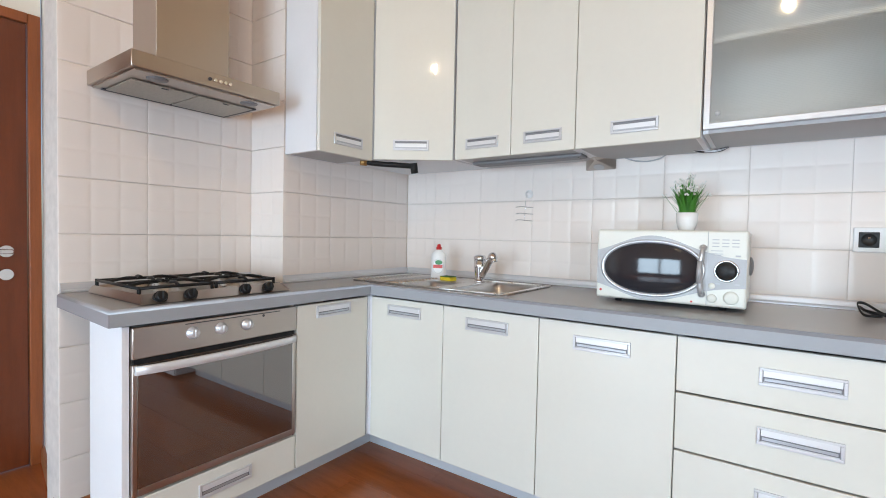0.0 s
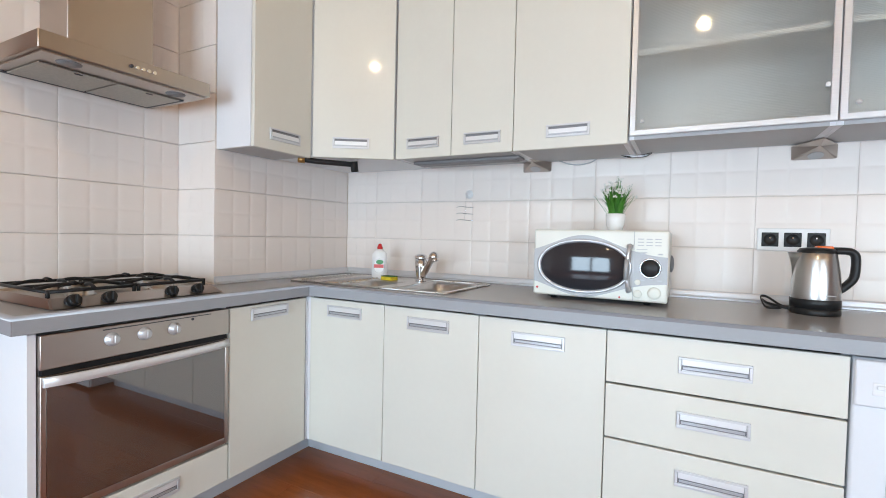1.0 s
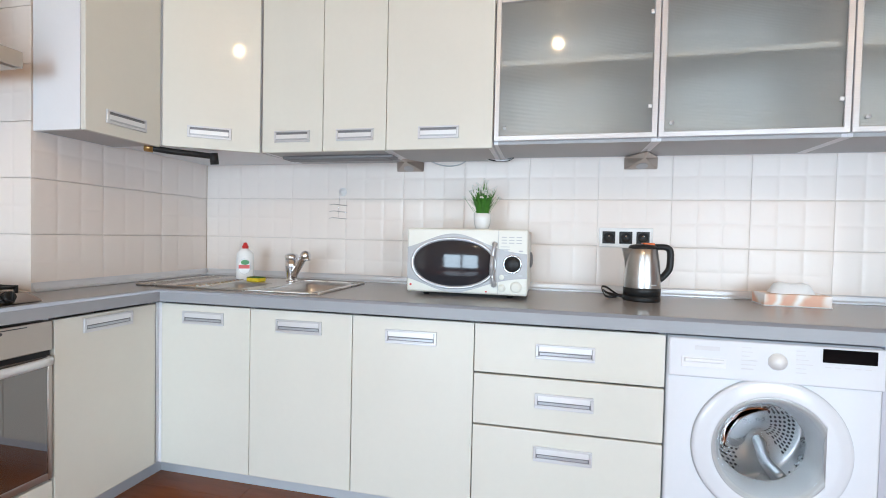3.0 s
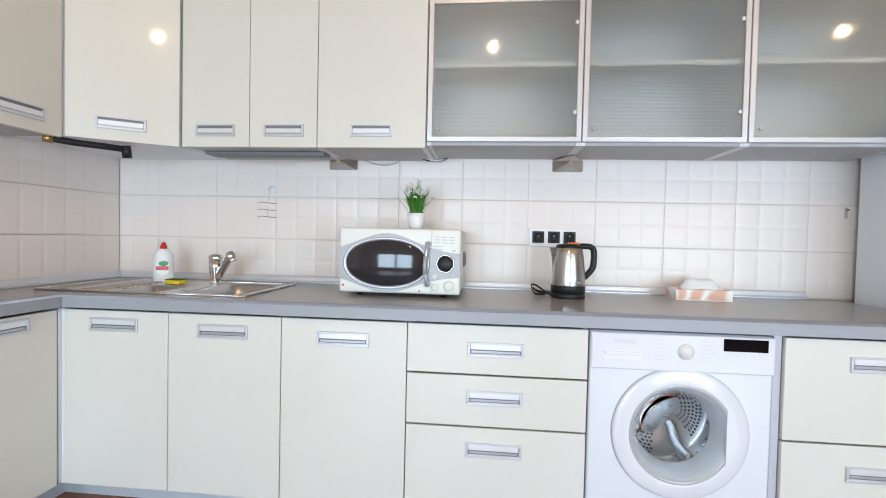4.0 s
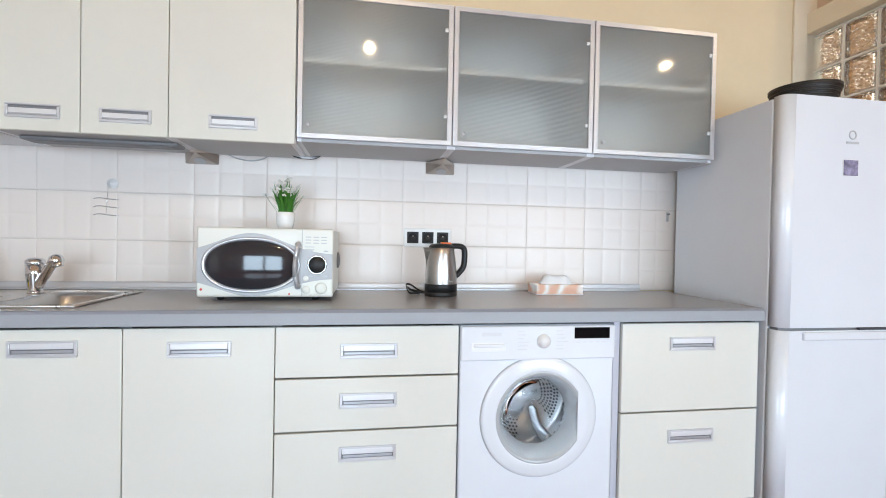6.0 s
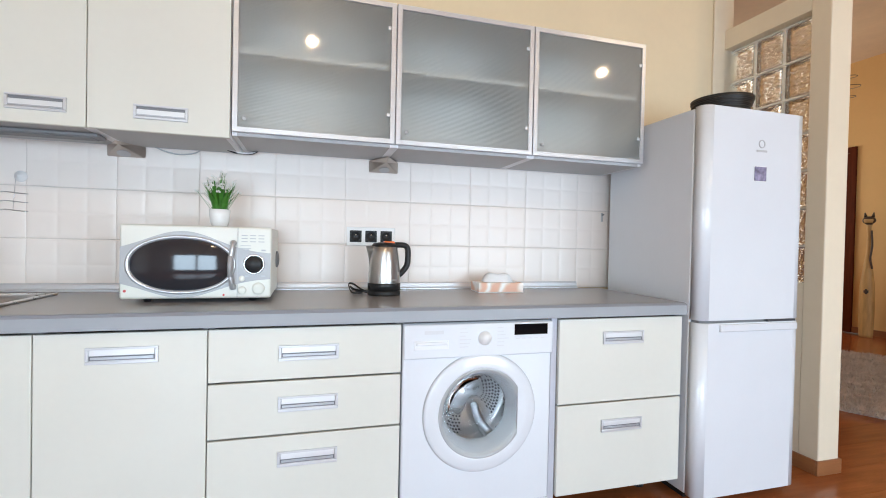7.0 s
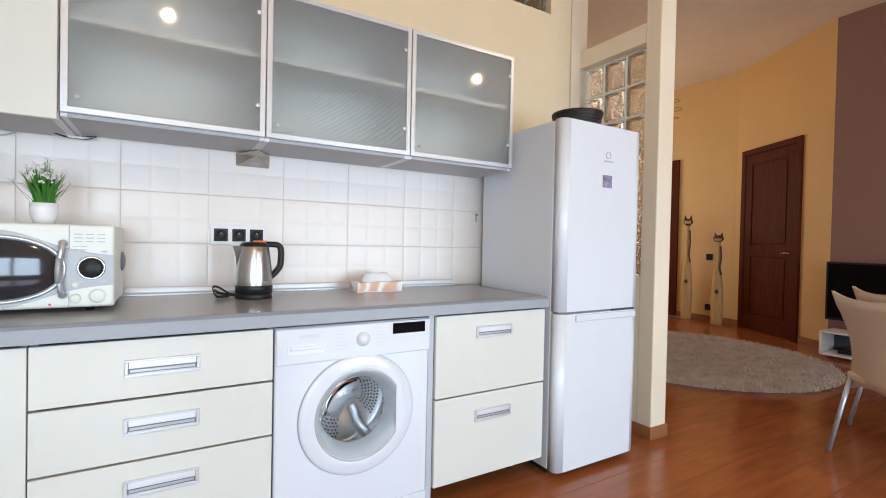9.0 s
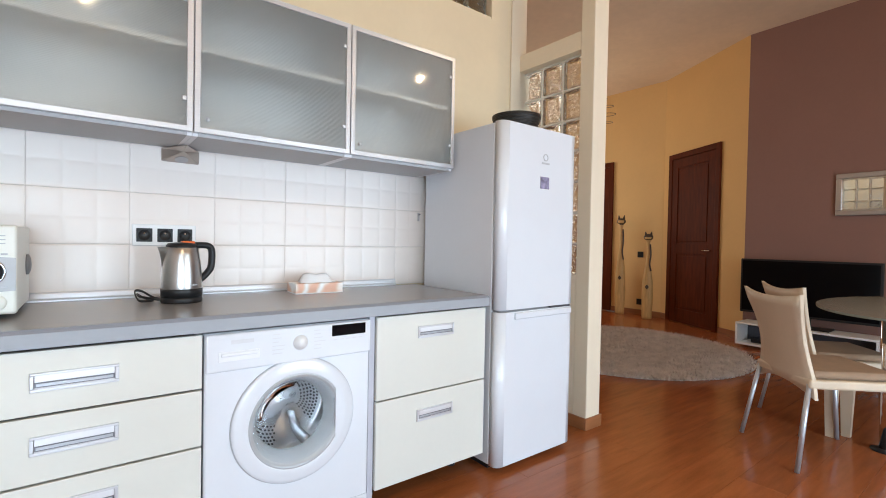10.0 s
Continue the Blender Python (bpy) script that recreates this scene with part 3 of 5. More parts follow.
# hob
hob = thing("gas_hob", "stainless steel gas hob with black grates and knobs", "hob", (0.68, -1.292, CT))
hp = nb()
prof_lo = [(-0.2, -0.268), (0.255, -0.268), (0.255, 0.268), (-0.2, 0.268)]
prof_hi = [(-0.185, -0.253), (0.2, -0.253), (0.2, 0.253), (-0.185, 0.253)]
lo = [hp.verts.new((x, y, 0.002)) for x, y in prof_lo]
hi = [hp.verts.new((x, y, 0.03)) for x, y in prof_hi]
ins = [hp.verts.new((x * 0.95 - 0.003, y * 0.95, 0.019)) for x, y in prof_hi]
hp.faces.new(lo[::-1])
hp.faces.new(ins)
for k in range(4):
    hp.faces.new((lo[k], lo[(k + 1) % 4], hi[(k + 1) % 4], hi[k]))
    hp.faces.new((hi[k], hi[(k + 1) % 4], ins[(k + 1) % 4], ins[k]))
bmesh.ops.bevel(hp, geom=[e for e in hp.edges], offset=0.004, segments=2, affect="EDGES")
part("tray", hp, STEEL, hob)
for ky in (-0.207, -0.113, 0.081, 0.175):
    k = nb()
    ax = Vector((0.9, 0, 0.45)).normalized()
    p = Vector((0.228, ky, 0.016))
    cyl(k, p, p + ax * 0.012, 0.021, 0.02, 20)
    cyl(k, p + ax * 0.012, p + ax * 0.026, 0.017, 0.015, 20)
    box(k, (p.x + 0.024, ky - 0.003, p.z + 0.002), (p.x + 0.034, ky + 0.003, p.z + 0.026), 0.001)
    part("knob", k, BLACK_PLASTIC, hob, "black plastic knob")
for bx in (-0.085, 0.09):
    for by in (-0.125, 0.125):
        r = 0.045 if (bx < 0) == (by < 0) else 0.033
        part("burner", lathe(nb(), [(0, 0.018), (r * 1.25, 0.018), (r * 1.2, 0.024), (r, 0.025), (r, 0.033), (0, 0.033)], (bx, by, 0)), SINK, hob)
        part("burner_cap", lathe(nb(), [(0, 0.0335), (r * 0.85, 0.0335), (r * 0.86, 0.038), (r * 0.7, 0.041), (0, 0.041)], (bx, by, 0)), BLACK, hob)
for gy in (-0.125, 0.125):
    g = nb()
    z = 0.05
    a, b = 0.175, 0.118
    x0 = -0.005
    loop = [(x0 - a, gy - b), (x0 + a, gy - b), (x0 + a, gy + b), (x0 - a, gy + b)]
    for p, q in zip(loop, loop[1:] + loop[:1]):
        tube(g, [(p[0], p[1], z - 0.006), (q[0], q[1], z - 0.006)], 0.0055, 8)
    for bx in (-0.085, 0.09):
        for dx, dy in ((1, 0), (-1, 0), (0, 1), (0, -1)):
            e = 0.085 if dx else b
            tube(g, smooth_path([(bx + dx * 0.028, gy + dy * 0.028, z + 0.004), (bx + dx * 0.06, gy + dy * 0.06, z + 0.006), (bx + dx * e, gy + dy * e, z - 0.004)], 3), 0.0055, 8)
    tube(g, [(-0.005, gy - b, z - 0.004), (-0.005, gy + b, z - 0.004)], 0.005, 8)
    for p in loop:
        cyl(g, (p[0], p[1], 0.02), (p[0], p[1], z), 0.006, n=8)
    part("grate", g, BLACK, hob, "black enamelled pan support")

# extractor hood
hood = thing("extractor_hood", "stainless steel chimney extractor hood", "extractor hood", (HOB_X + 0.001, -1.268, 1.588))
h = nb()
D, hw = 0.385, 0.272
box(h, (0, -hw, 0.006), (D, hw, 0.06), 0.003)
part("canopy", h, STEEL, hood)
under = nb()
box(under, (0.012, -hw + 0.012, 0.0), (D - 0.012, hw - 0.012, 0.0055), 0.001)
part("underside", under, STEEL, hood)
rim = nb()
for a, b in (((0.022, -0.236), (0.042, 0.236)), ((0.042, 0.223), (0.272, 0.236))):
    box(rim, (a[0], a[1], -0.004), (b[0], b[1], 0.0))
part("filter_rim", rim, SLOT, hood)
for fy in (-0.114, 0.114):
    part("filter", box(nb(), (0.044, fy - 0.113, -0.006), (0.268, fy + 0.108, -0.001), 0.002), FILTER, hood, "metal mesh grease filter")
    part("filter_latch", box(nb(), (0.25, fy - 0.012, -0.0085), (0.257, fy + 0.012, -0.006), 0.001), SLOT, hood)
for ly in (-0.17, 0.17):
    part("lamp_cover", lathe(nb(), [(0, -0.003), (0.032, -0.003), (0.034, 0.0), (0.0, 0.001)], (0.325, ly, 0), 24), STRIP_GREY, hood)
part("chimney", box(nb(), (0.0, -0.122, 0.06), (0.2, 0.158, TOP_Z - 1.61), 0.002), STEEL, hood)
for i in range(5):
    y = -0.02 + i * 0.019
    part("button", cyl(nb(), (D - 0.001, y, 0.033), (D + 0.006, y, 0.033), 0.006, n=14), SLOT if i == 0 else CHROME, hood, "red-lit switch" if i == 0 else "small round button")

# ---- wall units ----
UB, UT, UF = 1.432, 2.34, -0.34


def wall_unit(label, place, rz, width, depth, fronts, low=UB, high=UT):
    u = thing("wall_cabinet", label, "cabinet", place, rz, group="kitchen wall cabinets")
    for x0 in (0.0005, width - 0.018):
        part("side_panel", box(nb(), (x0, 0.001, low + 0.002), (x0 + 0.0175, depth, high)), CARCASS, u)
    part("top_panel", box(nb(), (0.0185, 0.001, high - 0.018), (width - 0.0185, depth - 0.009, high)), CARCASS, u)
    part("back_panel", box(nb(), (0.0185, depth - 0.008, low + 0.002), (width - 0.0185, depth, high)), CARCASS, u)
    # Bottom coloured grey to stand in for the shade under the cabinet.
    part("bottom_panel", box(nb(), (0.0185, 0.001, low + 0.002), (width - 0.0185, depth - 0.009, low + 0.018)), CARCASS_EDGE, u, "underside panel in grey for its shade")
    for x0, x1, hx in fronts:
        front("door", u, x0, x1, low, high, hx=hx, hz=low + 0.068, hw=0.17, up=True)
    return u


XU = [1.24, 1.536, 1.825, 2.272]
wall_unit("cream double-door wall cabinet above the sink", (XU[0], UF + 0.02, 0), 0, XU[2] - XU[0], 0.315, [(0, 0.296, 0.15), (0.296, 0.585, 0.445)])
wall_unit("cream single-door wall cabinet", (XU[2], UF + 0.02, 0), 0, XU[3] - XU[2], 0.315, [(0, XU[3] - XU[2], 0.225)])
wall_unit("cream narrow wall cabinet with a white side", (0.89, -0.876, 0), 90, 0.322, 0.212, [(0, 0.322, 0.165)], low=UB - 0.01)
cu = thing("corner_wall_cabinet", "cream corner wall cabinet with a diagonal door", "cabinet", (0, 0, 0), group="kitchen wall cabinets")
p0, p1 = Vector((0.912, -0.55)), Vector((1.235, -0.343))
dv = (p1 - p0).normalized()
nrm = Vector((dv.y, -dv.x))
q0, q1 = p0 - nrm * 0.021, p1 - nrm * 0.021
part("carcass", outline_slab(nb(), [tuple(q0), tuple(q1), (1.236, -0.003), (PIER_X + 0.003, -0.003), (PIER_X + 0.003, -0.551), (0.89, -0.551)], UB + 0.002, UT), CARCASS, cu)
wid = (p1 - p0).length
dd = part("door", box(nb(), (0.002, 0, UB - 0.002), (wid - 0.002, 0.019, UT), 0.0025), CREAM, cu)
dd.matrix_local = pose(p0.x, p0.y, 0, 0, 0, math.degrees(math.atan2(dv.y, dv.x)))
handle(dd, wid * 0.47, UB + 0.068, 0.17, up=True)

# frosted glass wall units
GB, GT = 1.458, 2.018
XG = [2.275, 2.88, 3.487, 4.066]
for a, b in zip(XG, XG[1:]):
    w = b - a
    u = thing("glass_wall_cabinet", "aluminium framed wall cabinet with ribbed frosted glass", "cabinet", (a, UF + 0.02, 0), 0, group="glass wall cabinets")
    for x0 in (0.0005, w - 0.017):
        part("side_panel", box(nb(), (x0, 0.001, GB - 0.012), (x0 + 0.0165, 0.315, GT)), CARCASS, u)
    part("top_panel", box(nb(), (0.0175, 0.001, GT - 0.018), (w - 0.0175, 0.304, GT)), CARCASS, u)
    part("back_panel", box(nb(), (0.0175, 0.305, GB - 0.012), (w - 0.0175, 0.315, GT)), CARCASS, u)
    # Same grey bottom here, its shade put into the colour.
    part("bottom_panel", box(nb(), (0.0175, 0.001, GB - 0.012), (w - 0.0175, 0.304, GB + 0.006)), CARCASS_EDGE, u, "underside panel in grey for its shade")
    part("shelf", box(nb(), (0.018, 0.012, 1.76), (w - 0.018, 0.3, 1.778)), CARCASS, u)
    fr = nb()
    t = 0.02
    loops = []
    for inset, y in ((0.002, 0.0), (0.002, -0.0185), (0.0035, -0.02), (0.002 + t - 0.0015, -0.02), (0.002 + t, -0.0185), (0.002 + t, 0.0)):
        loops.append([fr.verts.new(p) for p in ((inset, y, GB + inset - 0.002), (w - inset, y, GB + inset - 0.002), (w - inset, y, GT - inset + 0.002), (inset, y, GT - inset + 0.002))])
    for p, q in zip(loops, loops[1:] + loops[:1]):
        for k in range(4):
            fr.faces.new((p[k], p[(k + 1) % 4], q[(k + 1) % 4], q[k]))
    bmesh.ops.recalc_face_normals(fr, faces=fr.faces[:])
    d = part("door", fr, ALU, u, "aluminium door frame")
    part("pane", box(nb(), (0.002 + t, -0.014, GB + t), (w - 0.002 - t, -0.010, GT - t)), FROSTED, d, "ribbed frosted glass pane").visible_shadow = False
    part("knob", lathe(nb(), [(0, 0.0), (0.006, 0.0), (0.008, 0.012), (0.0, 0.015)], (0.045, -0.014, GB + 0.05), 16, axis="y"), HANDLE, d, "small round metal knob")
    for hz in (GB + 0.115, GT - 0.1):
        part("hinge", box(nb(), (w - 0.036, -0.0185, hz - 0.008), (w - 0.0215, 0.012, hz + 0.008), 0.003), HANDLE, d)

# ---- washing machine ----
wm = thing("washing_machine", "white front-loading washing machine", "washing machine", (3.166, -0.60, 0))
bw = 0.2895
bd = nb()
box(bd, (-bw, 0, 0.02), (bw, 0.5, 0.78), 0.008)
part("body", bd, WHITE_ENAMEL, wm)
part("panel", box(nb(), (-bw + 0.001, -0.012, 0.655), (bw - 0.001, 0.0, 0.777), 0.006, 3), WHITE_ENAMEL, wm, "white control panel")
part("kick_plate", box(nb(), (-bw + 0.004, -0.006, 0.022), (bw - 0.004, 0.0, 0.1), 0.003), WHITE_ENAMEL, wm)
part("display", box(nb(), (0.128, -0.0145, 0.73), (0.264, -0.0115, 0.77), 0.001), SCREEN, wm, "black glossy display")
part("programme_knob", lathe(nb(), [(0, 0.012), (0.026, 0.012), (0.025, 0.016), (0.02, 0.018), (0.019, 0.025), (0.0, 0.026)], (0.012, 0, 0.722), 28, axis="y"), WHITE_PLASTIC, wm)
dw = nb()
box(dw, (-0.252, -0.0135, 0.688), (-0.126, -0.011, 0.72), 0.001)
part("detergent_drawer", dw, CARCASS, wm)
part("drawer_grip", box(nb(), (-0.245, -0.02, 0.704), (-0.133, -0.0135, 0.716), 0.003), CARCASS, wm)
pr = nb()
rs = random.Random(4)
for i in range(6):
    z = 0.757 - i * 0.013
    box(pr, (-0.085, -0.0128, z), (-0.085 + rs.uniform(0.02, 0.045), -0.0118, z + 0.003))
    box(pr, (0.06, -0.0128, z), (0.06 + rs.uniform(0.02, 0.05), -0.0118, z + 0.003))
for i in range(5):
    box(pr, (0.135 + i * 0.025, -0.0128, 0.715), (0.15 + i * 0.025, -0.0118, 0.718))
box(pr, (-0.215, -0.0128, 0.742), (-0.145, -0.0118, 0.755))
tagged(part("print", pr, FAINT, wm, "faint grey lettering bars"), kind="stuff")
DZ, WX = 0.449, 0.004
part("door_ring", lathe(nb(), [(0.217, 0.0), (0.2168, 0.0075), (0.2145, 0.0105), (0.205, 0.0135), (0.186, 0.0165), (0.169, 0.0185), (0.165, 0.0175), (0.163, 0.008)], (WX, 0, DZ), 64, axis="y"), WHITE_ENAMEL, wm, "round white door ring")
ir = lathe(nb(), [(0.165, 0.017), (0.161, 0.0185), (0.153, 0.015), (0.14, -0.004), (0.126, -0.03), (0.12, -0.05)], (WX, 0, DZ), 64, axis="y")
part("inner_ring", ir, RING, wm, "grey inner door ring")
part("door_glass", lathe(nb(), [(0.15, 0.012), (0.134, 0.002), (0.11, -0.03), (0.066, -0.055), (0.0, -0.062), (0.0, -0.066), (0.068, -0.059), (0.114, -0.033), (0.137, 0.0), (0.15, 0.009)], (WX, 0, DZ), 48, axis="y"), DRUM_GLASS, wm, "clear glass porthole").visible_shadow = False
gp = nb()
# flush grip: the piece of the ring inside a straight cut
half = math.acos(0.14 / 0.17)
seg = [(0.17 * math.cos(a), 0.17 * math.sin(a)) for a in [half * (1 - 2 * k / 12) for k in range(13)]]
fa = [gp.verts.new((WX + x, -0.0197, DZ + z)) for x, z in seg]
fb = [gp.verts.new((WX + x, -0.004, DZ + z)) for x, z in seg]
gp.faces.new(fa), gp.faces.new(fb[::-1])
for k in range(13):
    gp.faces.new((fa[k], fb[k], fb[(k + 1) % 13], fa[(k + 1) % 13]))
bmesh.ops.recalc_face_normals(gp, faces=gp.faces[:])
part("door_handle", gp, WHITE_ENAMEL, wm, "white door grip")
drum = lathe(nb(), [(0.155, -0.05), (0.2, -0.06), (0.2, -0.225), (0.19, -0.235), (0.1, -0.225), (0.06, -0.205), (0.0, -0.2)], (WX, 0, DZ), 48, axis="y")
# Thin grey ring drawn as the shadow line round the raised door ring.
part("groove", lathe(nb(), [(0.2175, 0.0006), (0.2175, 0.0012), (0.2192, 0.0012), (0.2192, 0.0006)], (WX, 0, DZ), 64, axis="y"), GREY_INK_SHADE, wm)
part("drum", drum, DRUM, wm, "shiny perforated steel drum")
for k in range(3):
    a = k * 2.09 + 0.5
    rb = nb()
    box(rb, (-0.016, 0.07, 0.12), (0.016, 0.225, 0.2), 0.012, 3)
    part("drum_paddle", rb, SILVER, wm, "", Matrix.Translation((WX, 0, DZ)) @ Matrix.Rotation(a, 4, "Y"))
holes = nb()
for k in range(40):
    for j in range(3):
        a = 2 * math.pi * (k + 0.5 * (j % 2)) / 40
        p = Vector((WX + 0.198 * math.cos(a), 0.09 + j * 0.045, DZ + 0.198 * math.sin(a)))
        cyl(holes, p, p - Vector((0.002 * math.cos(a), 0, 0.002 * math.sin(a))), 0.0032, n=6)
for s in range(3):
    for j in range(7):
        r = 0.085 + 0.014 * j
        count = int(r * 1.15 / 0.0125)
        for k in range(count):
            a = s * 2.0944 - 0.6 + 1.15 * (k + 0.5 * (j % 2)) / count
            p = Vector((WX + r * math.cos(a), 0.222 + 0.06 * (r - 0.1), DZ + r * math.sin(a)))
            cyl(holes, p, p + Vector((0, 0.012, 0)), 0.0036, n=6)
tagged(part("drum_holes", holes, SLOT, wm), kind="stuff")
# the hollow of the body behind the porthole
cut = cyl(nb(), (WX, -0.05, DZ), (WX, 0.36, DZ), 0.205, n=64)
cutter = new("cutter", mesh_of("cutter", cut, SLOT))
cutter.parent = wm
body = next(o for o in wm.children if o.name.startswith("body"))
mod = body.modifiers.new("hollow", "BOOLEAN")
mod.object, mod.solver = cutter, "EXACT"
bpy.context.view_layer.update()
deps = bpy.context.evaluated_depsgraph_get()
done = bpy.data.meshes.new_from_object(body.evaluated_get(deps))
body.modifiers.clear()
body.data = done
bpy.data.objects.remove(cutter)

# ---- fridge ----
fr = thing("fridge_freezer", "tall white two-door fridge freezer", "fridge", (4.09, -0.655, 0))
FW, FH = 0.552, 1.648
part("body", box(nb(), (0, 0.045, 0.03), (FW, 0.6, FH), 0.006), WHITE_ENAMEL, fr)
part("base", box(nb(), (0.02, 0.07, 0.0), (FW - 0.02, 0.55, 0.03)), BLACK_PLASTIC, fr)


def fridge_door(name, z0, z1):
    d = nb()
    left = [(0.0, 0.04)] + [(0.045 * (1 - math.cos(k * math.pi / 20)), 0.02 - 0.0315 * math.sin(k * math.pi / 20)) for k in range(11)]
    ring = left + [(FW - x, y) for x, y in left[::-1]]
    outline_slab(d, ring, z0, z1)
    for f in d.faces:
        f.smooth = len(f.verts) == 4 and f.calc_area() < 0.03
    return part(name, d, WHITE_ENAMEL, fr)


top_door = fridge_door("upper_door", 0.768, FH + 0.004)
low_door = fridge_door("lower_door", 0.03, 0.757)
# Dark fillers stand in for the shadow in the gap between the doors.
part("door_gap", box(nb(), (0.012, 0.006, 0.757), (FW - 0.012, 0.044, 0.768)), STRIP_GREY, fr)
part("grip_slot", box(nb(), (0.36, -0.0135, 0.7575), (FW - 0.035, 0.0, 0.7665), 0.001), SLOT, fr)
part("grip", box(nb(), (0.1, -0.022, 0.72), (FW - 0.03, -0.006, 0.752), 0.006, 3), WHITE_ENAMEL, low_door)
lg = nb()
lathe(lg, [(0.013, 0.0), (0.013, 0.002), (0.018, 0.002), (0.018, 0.0)], (0.30, -0.0115, 1.512), 24, axis="y")
box(lg, (0.272, -0.0135, 1.478), (0.328, -0.0115, 1.486))
part("badge", lg, GREY_INK_SHADE, top_door, "small grey badge")
mg = thing("fridge_magnet", "small colourful picture magnet on the fridge", "magnet", (4.383, -0.671, 1.385))
part("picture", box(nb(), (-0.032, 0.0, -0.03), (0.032, 0.003, 0.03), 0.001), PHOTO, mg)
part("border", box(nb(), (-0.034, 0.003, -0.032), (0.034, 0.0035, 0.032)), WHITE_PLASTIC, mg)
bowl = nb()
prof = [(0, 0.004), (0.075, 0.004)] + [(0.08 + 0.05 * (k / 8) ** 0.7, 0.006 + 0.1 * k / 8) for k in range(9)]
prof += [(r - 0.006, z) for r, z in prof[:1:-1]] + [(0, 0.01)]
lathe(bowl, prof, (4.39, -0.46, FH + 0.0), 40)
for k in range(7):
    z = FH + 0.014 + k * 0.0135
    r = 0.082 + 0.05 * (((k + 0.6) / 8) ** 0.7)
    tube(bowl, [(4.39 + r * math.cos(a * math.pi / 16), -0.46 + r * math.sin(a * math.pi / 16), z) for a in range(33)], 0.0045, 6)
solid("wicker_bowl", bowl, WICKER, "black woven round bowl on top of the fridge", "bowl")

# ---- microwave ----
mw = thing("microwave_oven", "silver and white microwave oven with an oval door window", "microwave", (2.187, -0.40, CT))
mwW, mwH = 0.239, 0.268
part("body", box(nb(), (-mwW + 0.002, 0.02, 0.016), (mwW - 0.002, 0.34, mwH - 0.002), 0.006), OFFWHITE, mw)
part("front_frame", box(nb(), (-mwW, -0.004, 0.014), (mwW, 0.022, mwH), 0.008, 3), OFFWHITE, mw)


def oval(a, b, n=56, power=2.1):
    out = []
    for k in range(n):
        t = 2 * math.pi * k / n
        c, s = math.cos(t), math.sin(t)
        out.append((a * math.copysign(abs(c) ** (2 / power), c), b * math.copysign(abs(s) ** (2 / power), s)))
    return out


def oval_ring(bm, sections, cx, cz):
    rings = []
    for a, b, y in sections:
        rings.append([bm.verts.new((cx + x, y, cz + z)) for x, z in oval(a, b)])
    for p, q in zip(rings, rings[1:]):
        n = len(p)
        for k in range(n):
            bm.faces.new((p[k], p[(k + 1) % n], q[(k + 1) % n], q[k])).smooth = True
    return rings


# silver band across the front, bowed above and below the oval
band = nb()
n = 40
up, dn = [], []
for i in range(n + 1):
    x = -mwW + 0.003 + (2 * mwW - 0.006) * i / n
    u = (x + 0.05) / 0.2
    bulge = math.exp(-u * u * 1.6)
    up.append(band.verts.new((x, -0.007, 0.172 + 0.076 * bulge)))
    dn.append(band.verts.new((x, -0.007, 0.084 - 0.066 * bulge)))
for i in range(n):
    band.faces.new((dn[i], dn[i + 1], up[i + 1], up[i]))
ext = bmesh.ops.extrude_face_region(band, geom=list(band.faces))
for v in [g for g in ext["geom"] if isinstance(g, bmesh.types.BMVert)]:
    v.co.y += 0.004
part("silver_band", band, BAND, mw, "silver front band")
ring = nb()
oval_ring(ring, [(0.172, 0.102, -0.006), (0.171, 0.101, -0.012), (0.166, 0.0965, -0.014), (0.16, 0.091, -0.012), (0.158, 0.089, -0.006)], -0.05, 0.132)
part("door_trim", ring, SILVER, mw, "oval silver door trim")
gl = nb()
rg = oval_ring(gl, [(0.159, 0.09, -0.008), (0.147, 0.083, -0.012), (0.12, 0.068, -0.0165), (0.085, 0.048, -0.0205), (0.045, 0.0255, -0.023), (0.015, 0.0085, -0.0238)], -0.05, 0.132)
gl.faces.new(rg[-1]).smooth = True
part("door_window", gl, MW_GLASS, mw, "dark oval tinted window")
part("door_split", box(nb(), (0.1255, -0.0078, 0.018), (0.127, -0.003, mwH - 0.004)), GREY_INK_SHADE, mw)
hn = nb()
tube(hn, smooth_path([(0.112, -0.012, 0.058), (0.11, -0.03, 0.068), (0.106, -0.034, 0.13), (0.112, -0.03, 0.196), (0.113, -0.012, 0.208)], 5), 0.0075, 10)
dh = part("door_handle", hn, SILVER, mw, "silver bow handle")
part("grip", tube(nb(), [(0.1055, -0.034, 0.092), (0.105, -0.0355, 0.13), (0.107, -0.034, 0.166)], 0.0082, 10), BAND, dh)
for z in (0.054, 0.21):
    part("handle_mount", lathe(nb(), [(0, 0.006), (0.011, 0.006), (0.01, 0.016), (0, 0.018)], (0.112, 0, z), 20, axis="y"), SILVER, mw)
part("dial_ring", lathe(nb(), [(0.036, 0.006), (0.036, 0.012), (0.03, 0.014), (0.03, 0.008)], (0.181, 0, 0.135), 32, axis="y"), CHROME, mw)
part("dial", lathe(nb(), [(0.03, 0.007), (0.029, 0.02), (0.024, 0.024), (0, 0.025)], (0.181, 0, 0.135), 32, axis="y"), BLACK_PLASTIC, mw, "black round dial")
for bx, bz, r in ((0.142, 0.042, 0.014), (0.196, 0.048, 0.021), (0.141, 0.084, 0.01)):
    part("button", lathe(nb(), [(r * 1.05, 0.004), (r, 0.009), (r * 0.7, 0.011), (0, 0.011)], (bx, 0, bz), 24, axis="y"), OFFWHITE, mw, "round push button")
pr = nb()
